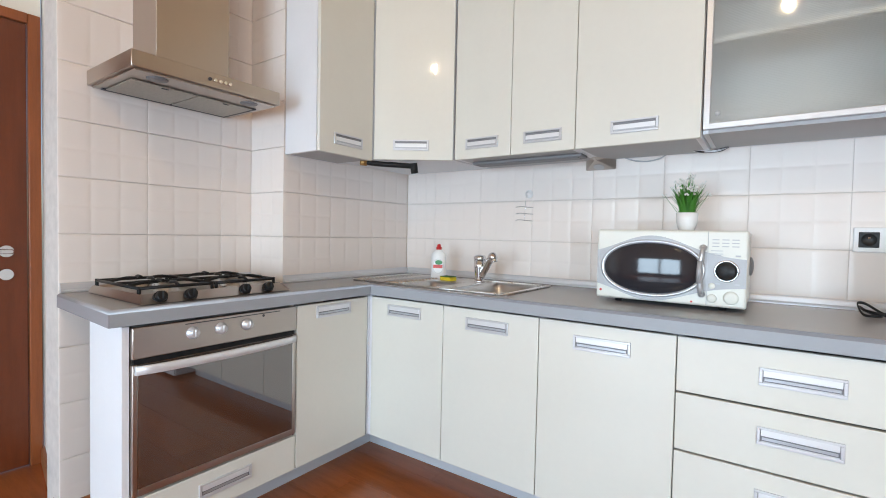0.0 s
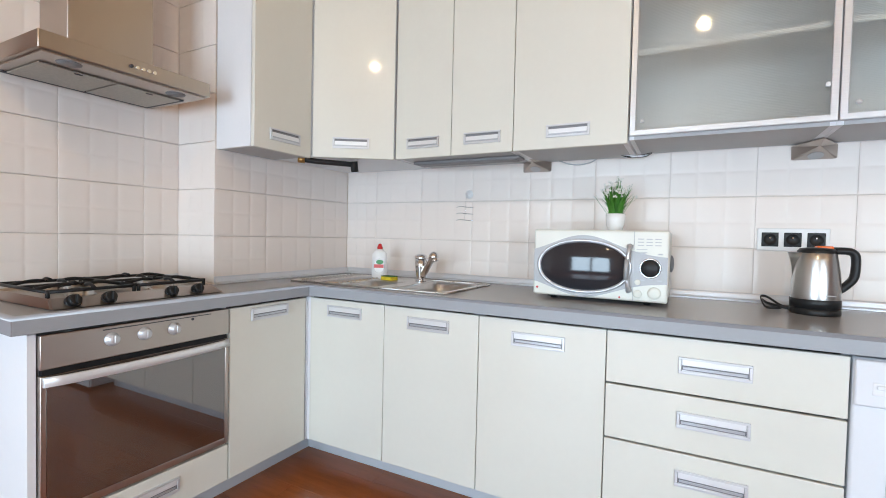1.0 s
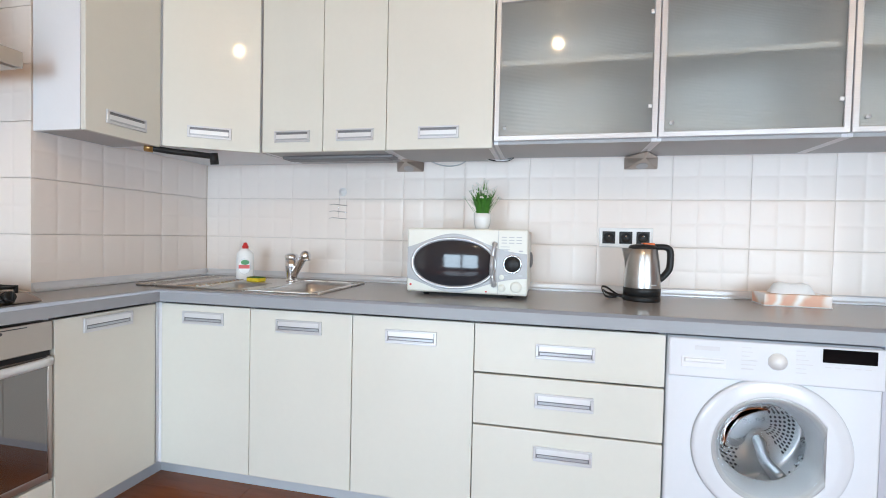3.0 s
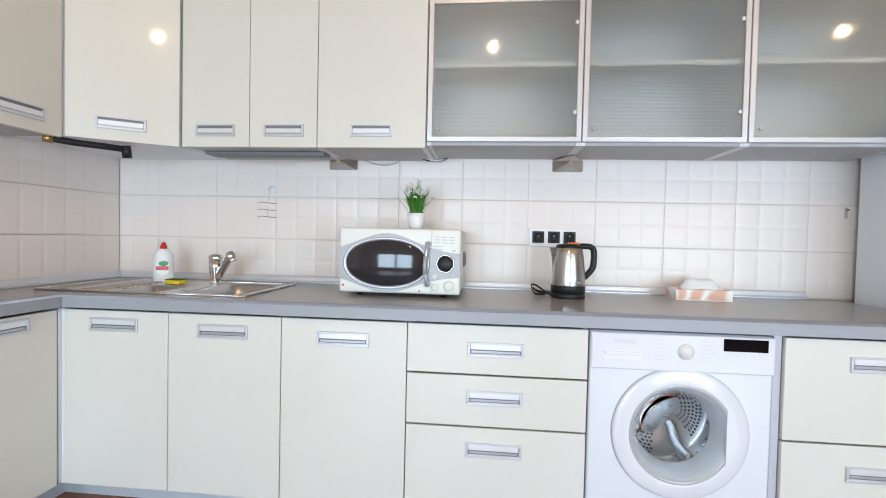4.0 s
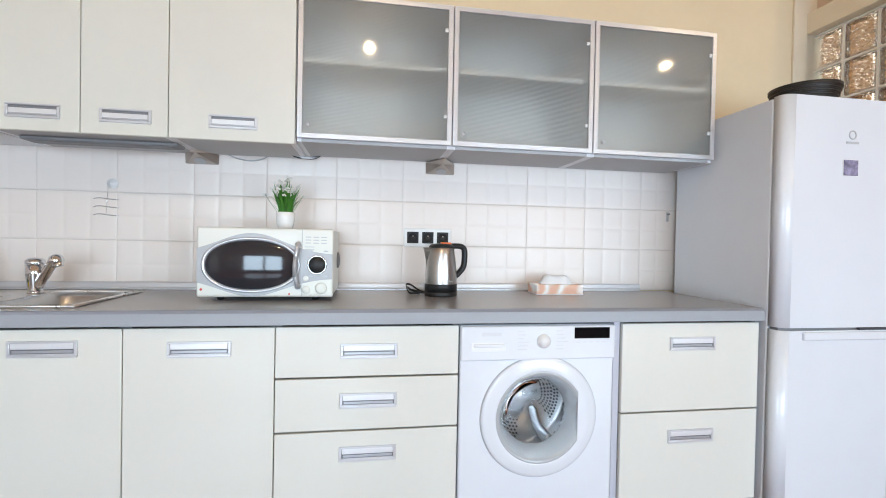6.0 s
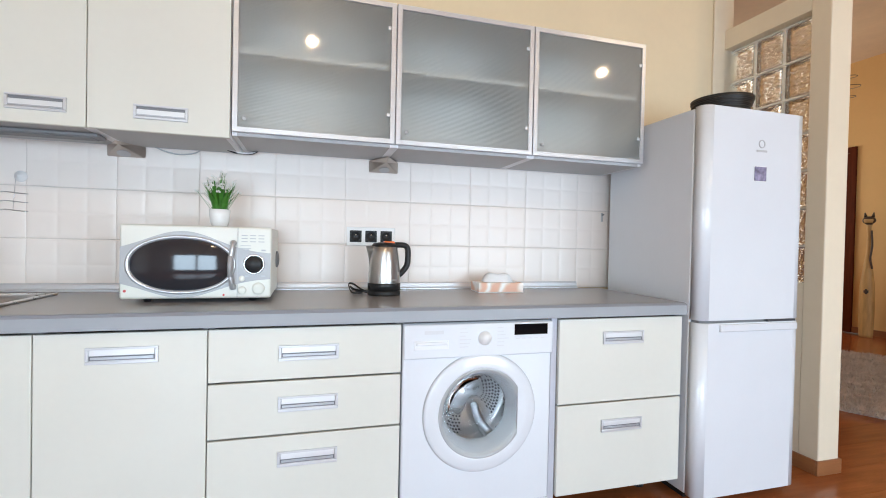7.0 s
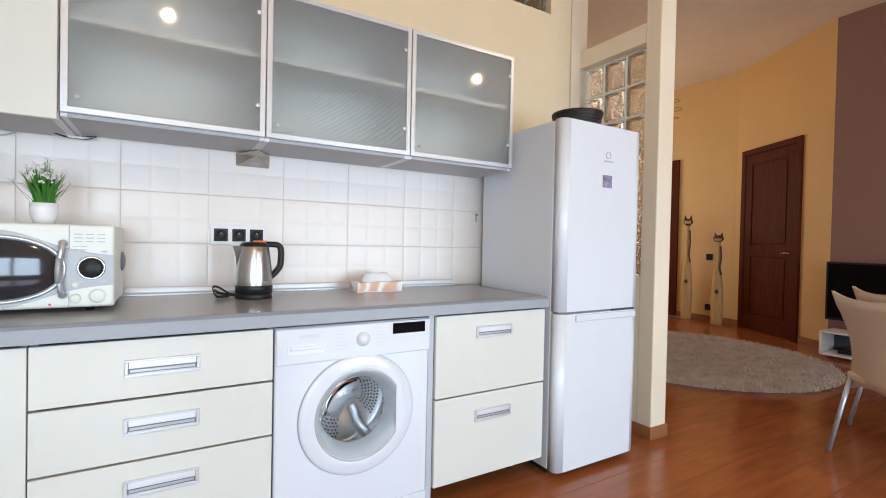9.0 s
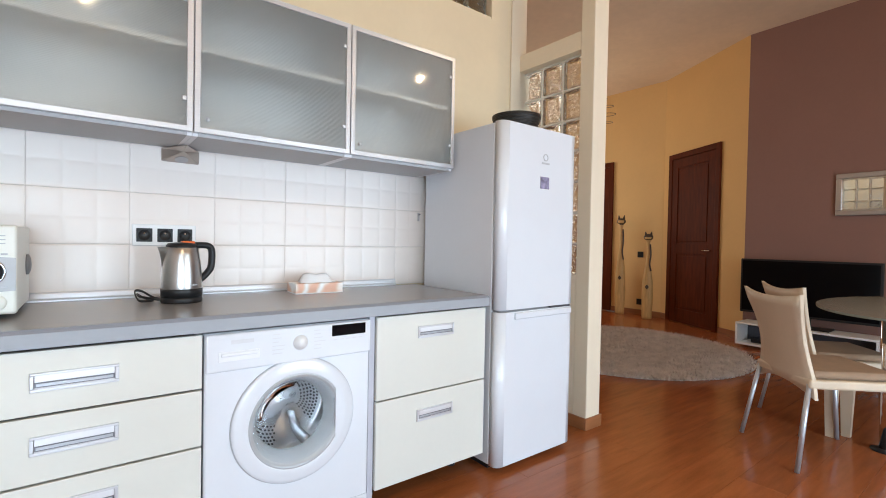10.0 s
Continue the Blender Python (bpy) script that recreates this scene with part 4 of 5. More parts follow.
for r in range(3):
    for c in range(3):
        box(pr, (0.138 + c * 0.028, -0.0052, 0.236 - r * 0.011), (0.158 + c * 0.028, -0.004, 0.239 - r * 0.011))
for bx, bz in ((0.15, 0.183), (0.205, 0.183), (0.15, 0.09), (0.205, 0.09)):
    box(pr, (bx, -0.0085, bz), (bx + 0.014, -0.006, bz + 0.005))
for r in range(2):
    box(pr, (0.135, -0.0085, 0.2 - r * 0.01), (0.17, -0.006, 0.202 - r * 0.01))
tagged(part("print", pr, GREY_INK_SHADE, mw, "small grey lettering bars"), kind="stuff")
part("mark", cyl(nb(), (-0.222, -0.0055, 0.042), (-0.222, -0.003, 0.042), 0.0045, n=16), RED_INK, mw, "small red round mark")
part("mark", cyl(nb(), (0.082, -0.0055, 0.026), (0.082, -0.003, 0.026), 0.0035, n=16), RED_INK, mw, "small red round mark")
part("side_vent", lathe(nb(), [(0, 0.2365), (0.034, 0.2365), (0.033, 0.243), (0.02, 0.248), (0, 0.25)], (0, 0.253, 0.143), 24, axis="x"), STRIP_GREY, mw)
for fx in (-0.17, 0.17):
    for fy in (0.05, 0.29):
        part("foot", cyl(nb(), (fx, fy, 0), (fx, fy, 0.017), 0.012, 0.014, 14), BLACK_PLASTIC, mw)

# plant on the microwave
pot = thing("potted_plant", "small artificial flowering grass in a white pot", "plant", (2.228, -0.26, CT + mwH))
part("pot", lathe(nb(), [(0, 0.0), (0.023, 0.0), (0.027, 0.004), (0.033, 0.022), (0.036, 0.045), (0.0365, 0.066), (0.034, 0.067), (0.033, 0.058), (0, 0.056)], n=32), CERAMIC, pot)
gr, fl = nb(), nb()
rs = random.Random(7)
for k in range(130):
    a, r0 = rs.uniform(0, 6.28), 0.026 * math.sqrt(rs.random())
    lean = rs.uniform(0.0, 0.06) * (0.3 + r0 / 0.026)
    hgt = rs.uniform(0.08, 0.14) * (1.0 - 0.25 * lean / 0.06)
    ca, sa = math.cos(a), math.sin(a)
    w = rs.uniform(0.003, 0.0062)
    pa, last = [], None
    for j in range(5):
        t = j / 4
        d = r0 + lean * t * t
        p = Vector((d * ca, d * sa, 0.056 + hgt * t))
        wd_ = w * (1 - t) ** 0.6 + 0.0002
        pair = (gr.verts.new(p + Vector((-sa * wd_, ca * wd_, 0))), gr.verts.new(p + Vector((sa * wd_, -ca * wd_, 0))))
        if last:
            gr.faces.new((last[0], last[1], pair[1], pair[0])).smooth = True
        last = pair
    if k % 5 < 2:
        tip = Vector((r0 * 1.2 * ca + lean * 0.7 * ca, r0 * 1.2 * sa + lean * 0.7 * sa, 0.056 + hgt + rs.uniform(-0.005, 0.022)))
        for j in range(4):
            q = tip + Vector((rs.uniform(-0.007, 0.007), rs.uniform(-0.007, 0.007), rs.uniform(-0.006, 0.006)))
            bmesh.ops.create_icosphere(fl, subdivisions=1, radius=rs.uniform(0.003, 0.0052), matrix=Matrix.Translation(q))
        tube(gr, [Vector((r0 * ca, r0 * sa, 0.056)), tip], 0.0007, 4)
tagged(part("foliage", gr, LEAF, pot, "thin green blades"), kind="stuff")
tagged(part("blossom", fl, PETAL, pot, "tiny white flowers"), kind="stuff")

# kettle on its base
ke = thing("electric_kettle", "brushed steel electric kettle with black handle", "kettle", (2.864, -0.225, CT))
part("power_base", lathe(nb(), [(0, 0.0), (0.068, 0.0), (0.0695, 0.005), (0.069, 0.018), (0.066, 0.0215), (0, 0.0215)], n=40), BLACK_PLASTIC, ke)
part("lower_band", lathe(nb(), [(0, 0.022), (0.069, 0.022), (0.0695, 0.05), (0.068, 0.052), (0, 0.052)], n=40), BLACK_PLASTIC, ke)
part("body", lathe(nb(), [(0.0675, 0.052), (0.068, 0.056), (0.067, 0.09), (0.0635, 0.14), (0.058, 0.18), (0.0535, 0.203), (0.05, 0.206)], n=48), KETTLE_STEEL, ke, "brushed steel body")
part("lid", lathe(nb(), [(0.053, 0.204), (0.053, 0.211), (0.046, 0.219), (0.02, 0.223), (0, 0.223)], n=40), BLACK_PLASTIC, ke)
sp = nb()
rows = []
for z, r, w in ((0.13, 0.0655, 0.006), (0.155, 0.067, 0.018), (0.185, 0.073, 0.028), (0.205, 0.079, 0.03)):
    rows.append([sp.verts.new(p) for p in ((-0.045, -w, z), (-r, -w * 0.35, z), (-r, w * 0.35, z), (-0.045, w, z))])
for a, b in zip(rows, rows[1:]):
    for k in range(3):
        sp.faces.new((a[k], a[k + 1], b[k + 1], b[k])).smooth = True
sp.faces.new(rows[-1])
part("spout", sp, KETTLE_STEEL, ke)
hd = nb()
rows = []
for p, w in zip(smooth_path([(0.03, 0, 0.212), (0.07, 0, 0.213), (0.09, 0, 0.209), (0.1, 0, 0.194), (0.101, 0, 0.155), (0.097, 0, 0.125), (0.084, 0, 0.105), (0.07, 0, 0.09), (0.06, 0, 0.082)], 5), range(99)):
    rows.append(p)
tube(hd, rows, 0.0125, 10)
part("handle", hd, BLACK_PLASTIC, ke, "black looped handle", Matrix.Diagonal((1, 1.4, 1, 1)))
part("switch", box(nb(), (-0.004, -0.022, 0.217), (0.04, 0.022, 0.228), 0.004), ORANGE, ke, "orange lid button")
part("lettering", box(nb(), (0.012, -0.0675, 0.066), (0.04, -0.0625, 0.069)), GREY_INK_SHADE, ke)
cord = nb()
tube(cord, smooth_path([(2.80, -0.2, CT + 0.008), (2.76, -0.17, CT + 0.012), (2.70, -0.15, CT + 0.03), (2.665, -0.16, CT + 0.03), (2.68, -0.2, CT + 0.008), (2.72, -0.21, CT + 0.006), (2.76, -0.19, CT + 0.006), (2.72, -0.14, CT + 0.008), (2.68, -0.13, CT + 0.02), (2.69, -0.17, CT + 0.016), (2.74, -0.2, CT + 0.012), (2.80, -0.21, CT + 0.006)], 6), 0.0035, 8)
part("cord", cord, BLACK_PLASTIC, ke, "coiled black cord", Matrix.Translation((-0.062, 0, 0)) @ Matrix.Diagonal((0.6, 1, 1.3, 1)) @ Matrix.Translation((-2.80, 0.225, -CT)))

# tissue box
tb = thing("tissue_box", "peach and white patterned tissue box", "tissue box", (3.418, -0.14, CT), -2)
bx = nb()
box(bx, (-0.11, -0.06, 0.0), (0.11, 0.06, 0.045), 0.002)
part("carton", bx, BOXPRINT, tb)
part("rim", box(nb(), (-0.111, -0.0605, 0.0), (0.111, 0.0605, 0.004), 0.001), PAPER, tb)
ts = nb()
rows = []
rs = random.Random(3)
for i in range(9):
    s = i / 8
    x = -0.075 + 0.15 * s
    hgt = (0.042 + 0.006 * math.sin(9 * s)) * math.sin(math.pi * s) ** 0.3 + 0.002
    rows.append([ts.verts.new((x + rs.uniform(-0.003, 0.003), -0.03 + 0.06 * j / 5 + rs.uniform(-0.004, 0.004), 0.0455 + hgt * math.sin(math.pi * j / 5) ** 0.5)) for j in range(6)])
for a, b in zip(rows, rows[1:]):
    for j in range(5):
        ts.faces.new((a[j], a[j + 1], b[j + 1], b[j])).smooth = True
part("tissue", ts, PAPER, tb, "crumpled white tissue sticking out")

# sink
sk = thing("kitchen_sink", "stainless steel inset sink with drainer and two bowls", "sink", (0, 0, CT))
rimm = nb()
xs = [(SINK_X0, SINK_Y0), (SINK_X1, SINK_Y0), (SINK_X1, SINK_Y1), (SINK_X0, SINK_Y1)]


def basin(x0, x1, y0, y1, depth):
    b = nb()
    rings = []
    cx, cy = (x0 + x1) / 2, (y0 + y1) / 2
    for inset, z in ((-0.008, 0.004), (0.0, 0.003), (0.012, -0.012), (0.02, -0.06), (0.03, -depth + 0.02), (0.055, -depth)):
        rings.append([b.verts.new((cx + x, cy + y, z)) for x, y in oval((x1 - x0) / 2 - inset, (y1 - y0) / 2 - inset, 40, 5)])
    for p, q in zip(rings, rings[1:]):
        for k in range(40):
            b.faces.new((p[k], p[(k + 1) % 40], q[(k + 1) % 40], q[k])).smooth = True
    b.faces.new(rings[-1])
    return b


BOWLS = [(1.10, 1.28, -0.53, -0.31, 0.11), (1.355, 1.615, -0.54, -0.15, 0.17)]
# flat parts of the tray round the two bowls
xsl = [SINK_X0, BOWLS[0][0], BOWLS[0][1], BOWLS[1][0], BOWLS[1][1], SINK_X1]
box(rimm, (SINK_X0, SINK_Y0, 0.001), (BOWLS[0][0], SINK_Y1, 0.004))
box(rimm, (BOWLS[0][1], SINK_Y0, 0.001), (BOWLS[1][0], SINK_Y1, 0.004))
box(rimm, (BOWLS[1][1], SINK_Y0, 0.001), (SINK_X1, SINK_Y1, 0.004))
for x0, x1, y0, y1, _ in BOWLS:
    box(rimm, (x0, SINK_Y0, 0.001), (x1, y0, 0.004))
    box(rimm, (x0, y1, 0.001), (x1, SINK_Y1, 0.004))
part("tray", rimm, SINK, sk)
rim = nb()
loop = [(SINK_X0, SINK_Y0), (SINK_X1, SINK_Y0), (SINK_X1, SINK_Y1), (SINK_X0, SINK_Y1), (SINK_X0, SINK_Y0)]
for p, q in zip(loop, loop[1:]):
    tube(rim, [(*p, 0.004), (*q, 0.004)], 0.004, 8)
part("rim", rim, SINK, sk, "raised steel rim")
for bwl in BOWLS:
    b = part("bowl", basin(*bwl), BOWL_SHADE_STEEL, sk)
    cx, cy = (bwl[0] + bwl[1]) / 2, (bwl[2] + bwl[3]) / 2
    part("drain", lathe(nb(), [(0, 0.002), (0.028, 0.002), (0.034, 0.004), (0.036, 0.001)], (cx, cy, -bwl[4]), 24), CHROME, b)
for k in range(15):
    y = -0.525 + k * 0.0275
    part("drainer_rib", cyl(nb(), (SINK_X0 + 0.04, y, 0.001), (BOWLS[0][0] - 0.03, y, 0.001), 0.0095, n=20), DRAINER, sk)
# the worktop is cut out under the bowls
cut = nb()
for x0, x1, y0, y1, _ in BOWLS:
    box(cut, (x0 - 0.002, y0 - 0.002, CB - 0.1), (x1 + 0.002, y1 + 0.002, CT + 0.1))
cutter = new("cutter", mesh_of("cutter", cut, SLOT))
mod = worktop.modifiers.new("cut", "BOOLEAN")
mod.object, mod.solver = cutter, "EXACT"
bpy.context.view_layer.update()
deps = bpy.context.evaluated_depsgraph_get()
done = bpy.data.meshes.new_from_object(worktop.evaluated_get(deps))
worktop.modifiers.clear()
worktop.data = done
bpy.data.objects.remove(cutter)

ta = thing("mixer_tap", "chrome single-lever mixer tap at the sink", "tap", (1.312, -0.2, CT + 0.004))
part("base", lathe(nb(), [(0, 0), (0.026, 0), (0.027, 0.006), (0.023, 0.012), (0.0, 0.013)], n=28), CHROME, ta)
part("column", lathe(nb(), [(0.022, 0.01), (0.025, 0.04), (0.03, 0.075), (0.031, 0.108), (0.0, 0.11)], n=28), CHROME, ta)
spt = nb()
tube(spt, smooth_path([(0.012, -0.005, 0.03), (0.04, -0.016, 0.068), (0.07, -0.028, 0.108), (0.086, -0.034, 0.128), (0.098, -0.039, 0.122), (0.103, -0.041, 0.106)], 5), 0.017, 12)
bmesh.ops.create_uvsphere(spt, u_segments=16, v_segments=10, radius=0.025, matrix=Matrix.Translation((0.092, -0.037, 0.128)))
for f in spt.faces:
    f.smooth = True
part("spout", spt, CHROME, ta)
lv = lathe(nb(), [(0.0305, 0.111), (0.0325, 0.115), (0.031, 0.126), (0.022, 0.134), (0.0, 0.137)], n=28)
part("lever", lv, CHROME, ta)

bo = thing("detergent_bottle", "white washing-up liquid bottle with red cap", "bottle", (1.06, -0.2, CT + 0.004), 25)
b = nb()
rings = []
for a, d, z in ((0.03, 0.018, 0), (0.034, 0.021, 0.004), (0.036, 0.022, 0.03), (0.034, 0.021, 0.07), (0.035, 0.022, 0.1), (0.033, 0.02, 0.128), (0.022, 0.017, 0.142), (0.013, 0.013, 0.152)):
    rings.append([b.verts.new((1.17 * a * math.cos(2 * math.pi * k / 28), 1.2 * d * math.sin(2 * math.pi * k / 28), z)) for k in range(28)])
for p, q in zip(rings, rings[1:]):
    for k in range(28):
        b.faces.new((p[k], p[(k + 1) % 28], q[(k + 1) % 28], q[k])).smooth = True
b.faces.new(rings[0]), b.faces.new(rings[-1])
part("bottle_body", b, WHITE_PLASTIC, bo)
part("cap", lathe(nb(), [(0.014, 0.15), (0.015, 0.164), (0.011, 0.168), (0.008, 0.18), (0.0, 0.182)], n=20), RED, bo, "red flip cap")
flat = Matrix.Rotation(math.pi / 2, 4, "X")


def oval_print(rx, rz, cx, cz, y, ink, label):
    pts = [(cx + rx * math.cos(2 * math.pi * k / 28), cz + rz * math.sin(2 * math.pi * k / 28)) for k in range(28)]
    part("label_print", outline_slab(nb(), pts, -y, -y + 0.0006), ink, bo, label, flat)


oval_print(0.029, 0.038, 0.002, 0.066, -0.0272, GREY_INK_SHADE, "thin grey oval outline")
oval_print(0.0275, 0.0365, 0.002, 0.066, -0.0278, WHITE_PLASTIC, "white oval field")
oval_print(0.019, 0.012, 0.005, 0.086, -0.0284, GREEN_INK, "green leaf shape")
part("label_bar", box(nb(), (-0.024, -0.0294, 0.056), (0.026, -0.0284, 0.074), 0.0003), RED_INK, bo, "red lettering bar")
sg = thing("sponge", "yellow sponge with a green scouring pad", "sponge", (1.165, -0.262, CT + 0.005), -8)
part("foam", box(nb(), (-0.036, -0.025, 0), (0.036, 0.025, 0.018), 0.004), SPONGE_Y, sg)
part("scourer", box(nb(), (-0.036, -0.025, 0.0182), (0.036, 0.025, 0.022), 0.002), SPONGE_G, sg)

wb = thing("wall_bracket", "small dark bracket on the tiles beside the fridge", "bracket", (4.082, 0.0, 1.222))
part("plate", box(nb(), (-0.006, -0.006, -0.024), (0.006, 0.0, 0.024), 0.002), CARCASS_EDGE, wb)
part("peg", cyl(nb(), (0, -0.005, 0.012), (0, -0.018, 0.014), 0.004, n=12), STRIP_GREY, wb)

# sockets, hooks, lights and cables on the tiled wall
so = thing("triple_socket", "white triple wall socket with black inserts", "socket", (2.832, 0.0, 1.088))
part("plate", box(nb(), (-0.112, -0.009, -0.043), (0.112, 0.0, 0.043), 0.003), WHITE_PLASTIC, so)
for sx in (-0.071, 0.0, 0.071):
    s = nb()
    box(s, (sx - 0.027, -0.012, -0.027), (sx + 0.027, -0.0092, 0.027), 0.002)
    lathe(s, [(0.0225, 0.0118), (0.022, 0.0142), (0.0205, 0.0142), (0.0195, 0.0124), (0, 0.0124)], (sx, 0, 0), 24, axis="y")
    ins = part("insert", s, BLACK_PLASTIC, so, "black square socket insert")
    part("earth_pin", cyl(nb(), (sx, -0.0165, 0.007), (sx, -0.012, 0.007), 0.0032, n=10), CHROME, ins)
hk = thing("wall_hook_rack", "small chrome suction hook with wire bars", "hook", (1.44, 0.0, 1.2))
part("suction_cup", lathe(nb(), [(0.022, 0.001), (0.018, 0.008), (0.008, 0.012), (0.006, 0.02), (0, 0.021)], (0.035, 0, 0.09), 24, axis="y"), WHITE_PLASTIC, hk)
for i in range(3):
    z = 0.024 - i * 0.034
    wv = nb()
    tube(wv, smooth_path([(-0.035, -0.006, z), (-0.01, -0.012, z + 0.004), (0.03, -0.01, z), (0.062, -0.006, z - 0.002)], 4), 0.002, 6)
    part("wire_bar", wv, CHROME, hk)
up_ = nb()
tube(up_, [(0.012, -0.004, -0.045), (0.02, -0.004, 0.08)], 0.0008, 5)
part("rail", up_, CHROME, hk)


def wedge_light(x, y):
    w = thing("under_cabinet_light", "triangular steel under-cabinet spotlight", "spotlight", (x, y, 0), group="under-cabinet lights")
    b = nb()
    z = 1.443
    v = [b.verts.new(p) for p in ((-0.07, 0.075, z), (0.07, 0.075, z), (0.0, -0.07, z), (-0.07, 0.075, z - 0.055), (0.07, 0.075, z - 0.055), (0, -0.01, z - 0.02))]
    for f in ((0, 1, 2), (0, 3, 4, 1), (3, 5, 4), (0, 2, 5, 3), (1, 4, 5, 2)):
        b.faces.new([v[i] for i in f])
    bmesh.ops.bevel(b, geom=list(b.edges), offset=0.003, segments=2, affect="EDGES")
    part("housing", b, STEEL, w)
    nrmv = Vector((0, -0.035, -0.085)).normalized()
    c0 = Vector((0, 0.045, z - 0.0435))
    part("lens", cyl(nb(), c0, c0 + Vector((0, -0.38, -0.92)) * 0.002, 0.024, n=24), CARCASS_EDGE, w)


wedge_light(1.832, -0.078)
wedge_light(2.885, -0.078)
tl = thing("strip_light", "slim grey under-cabinet strip light", "light", (1.55, -0.2, UB))
part("housing", box(nb(), (-0.27, -0.04, -0.013), (0.27, 0.04, 0.001), 0.004), STRIP_GREY, tl)
part("diffuser", box(nb(), (-0.25, -0.03, -0.016), (0.25, 0.03, -0.013), 0.001), STRIP_GREY, tl)
pc = thing("gas_pipe", "black rubber gas hose under the corner cabinet", "pipe", (0, 0, 0))
pp = nb()
tube(pp, smooth_path([(0.87, -0.56, 1.418), (0.92, -0.51, 1.413), (0.99, -0.44, 1.411), (1.03, -0.39, 1.41)], 6), 0.013, 10)
part("hose", pp, BLACK_PLASTIC, pc)
part("valve", cyl(nb(), (1.035, -0.395, 1.425), (1.035, -0.385, 1.375), 0.018, n=16), BLACK_PLASTIC, pc)
part("nut", cyl(nb(), (0.85, -0.575, 1.42), (0.875, -0.555, 1.417), 0.017, n=6), BRASS, pc, "brass nut")
cb = nb()
tube(cb, smooth_path([(1.94, -0.02, 1.435), (1.98, -0.015, 1.42), (2.03, -0.012, 1.413), (2.08, -0.015, 1.42), (2.11, -0.02, 1.435)], 6), 0.003, 6)
solid("lamp_cable", cb, CARCASS_EDGE, "thin grey cable drooping under the wall cabinets", "cable")
cb = nb()
rs = random.Random(11)
for k in range(5):
    tube(cb, smooth_path([(2.21, -0.07, 1.438), (2.24 + rs.uniform(-0.01, 0.01), -0.06, 1.436 - 0.002 * k), (2.27, -0.05 + rs.uniform(-0.01, 0.01), 1.432 - 0.001 * k), (2.31, -0.045, 1.437 - 0.002 * k), (2.335, -0.03, 1.444)], 5), 0.0028, 6, slot=k % 2)
solid("cable_bundle", cb, [BLACK_PLASTIC, CARCASS], "tangle of black and white lamp cables under the cabinets", "cable")

# ---- glass blocks in the partition ----
blocks = nb()
box(blocks, (-0.035, -0.076, -0.089), (0.035, 0.076, 0.089), 0.012, 2)
block_mesh = mesh_of("glass_block", blocks, BLOCK)
gw = thing("glass_block_panel", "panel of clear wavy glass blocks in white mortar", "glass blocks", (0, 0, 0), kind="structure")
mortar = nb()
by0, bz1, pit, rise = -0.49, 2.23, 0.166, 0.19
for j in range(8):
    box(mortar, (4.935, -0.495, bz1 - j * rise - 0.008), (5.0, -0.006, bz1 - j * rise + 0.002))
for k in range(4):
    y = by0 + k * pit - 0.002
    box(mortar, (4.937, y - 0.006, bz1 - 7 * rise - 0.008), (4.998, y + 0.006, bz1))
part("mortar", mortar, PAINT_WHITE, gw)
for j in range(7):
    for k in range(3):
        o = new("glass_block", block_mesh)
        o.parent = gw
        o.location = (4.967, by0 + (k + 0.5) * pit - 0.002, bz1 - (j + 0.5) * rise - 0.004)
        o.visible_shadow = False

# small high window in the kitchen wall
hw_ = thing("window_3", "small high window with glass blocks", "window", (4.455, 0.08, 2.76), kind="structure")
part("sill", box(nb(), (-0.174, -0.07, -0.239), (0.174, 0.075, -0.228)), PAINT_CREAM, hw_)
for k in (-1, 1):
    for j in (-1, 1):
        part("pane", box(nb(), (k * 0.086 - 0.08, -0.035, j * 0.112 - 0.105), (k * 0.086 + 0.08, 0.035, j * 0.112 + 0.105), 0.01), BLOCK, hw_)

# ---- doors ----


def panel_door(name, label, place, rz, w, h, wood, frame_w=0.075):
    """A panelled door with its frame; local x along the wall, front along -y."""
    d = thing(name, label, "door", place, rz, kind="structure")
    f = nb()
    box(f, (-frame_w, -0.03, 0), (0, 0.0, h + frame_w), 0.004)
    box(f, (w, -0.03, 0), (w + frame_w, 0.0, h + frame_w), 0.004)
    box(f, (0, -0.03, h), (w, 0.0, h + frame_w), 0.004)
    part("frame", f, wood, d)
    leaf = nb()
    box(leaf, (0.003, -0.006, 0.006), (w - 0.003, -0.0005, h - 0.003))
    for x0, x1 in ((0.003, 0.12), (w - 0.12, w - 0.003)):
        box(leaf, (x0, -0.018, 0.006), (x1, -0.006, h - 0.003), 0.002)
    for z0, z1 in ((0.006, 0.2), (h * 0.42, h * 0.42 + 0.14), (h - 0.13, h - 0.003)):
        box(leaf, (0.12, -0.018, z0), (w - 0.12, -0.006, z1), 0.002)
    for z0, z1 in ((0.23, h * 0.42 - 0.03), (h * 0.42 + 0.17, h - 0.16)):
        box(leaf, (0.15, -0.014, z0), (w - 0.15, -0.005, z1), 0.006)
    lf = part("leaf", leaf, RED_LEAF if wood is RED_WOOD else wood, d)
    return d, lf


dB = (Vector(B1) - Vector(A1)).normalized()
ang = math.degrees(math.atan2(dB.y, dB.x))
q = along(A1, B1, 0.223, 0.002)
d1, lf = panel_door("door_1", "dark mahogany panelled door in its frame", (q.x, q.y, 0), ang, 0.867, 2.325, MAHOGANY)
hd = nb()
tube(hd, [(0.81, -0.02, 1.03), (0.81, -0.055, 1.03), (0.7, -0.06, 1.03)], 0.008, 8)
part("door_handle", hd, CHROME, lf)
dA = (Vector(A1) - Vector(A0)).normalized()
q = along(A0, A1, 1.95, 0.002)
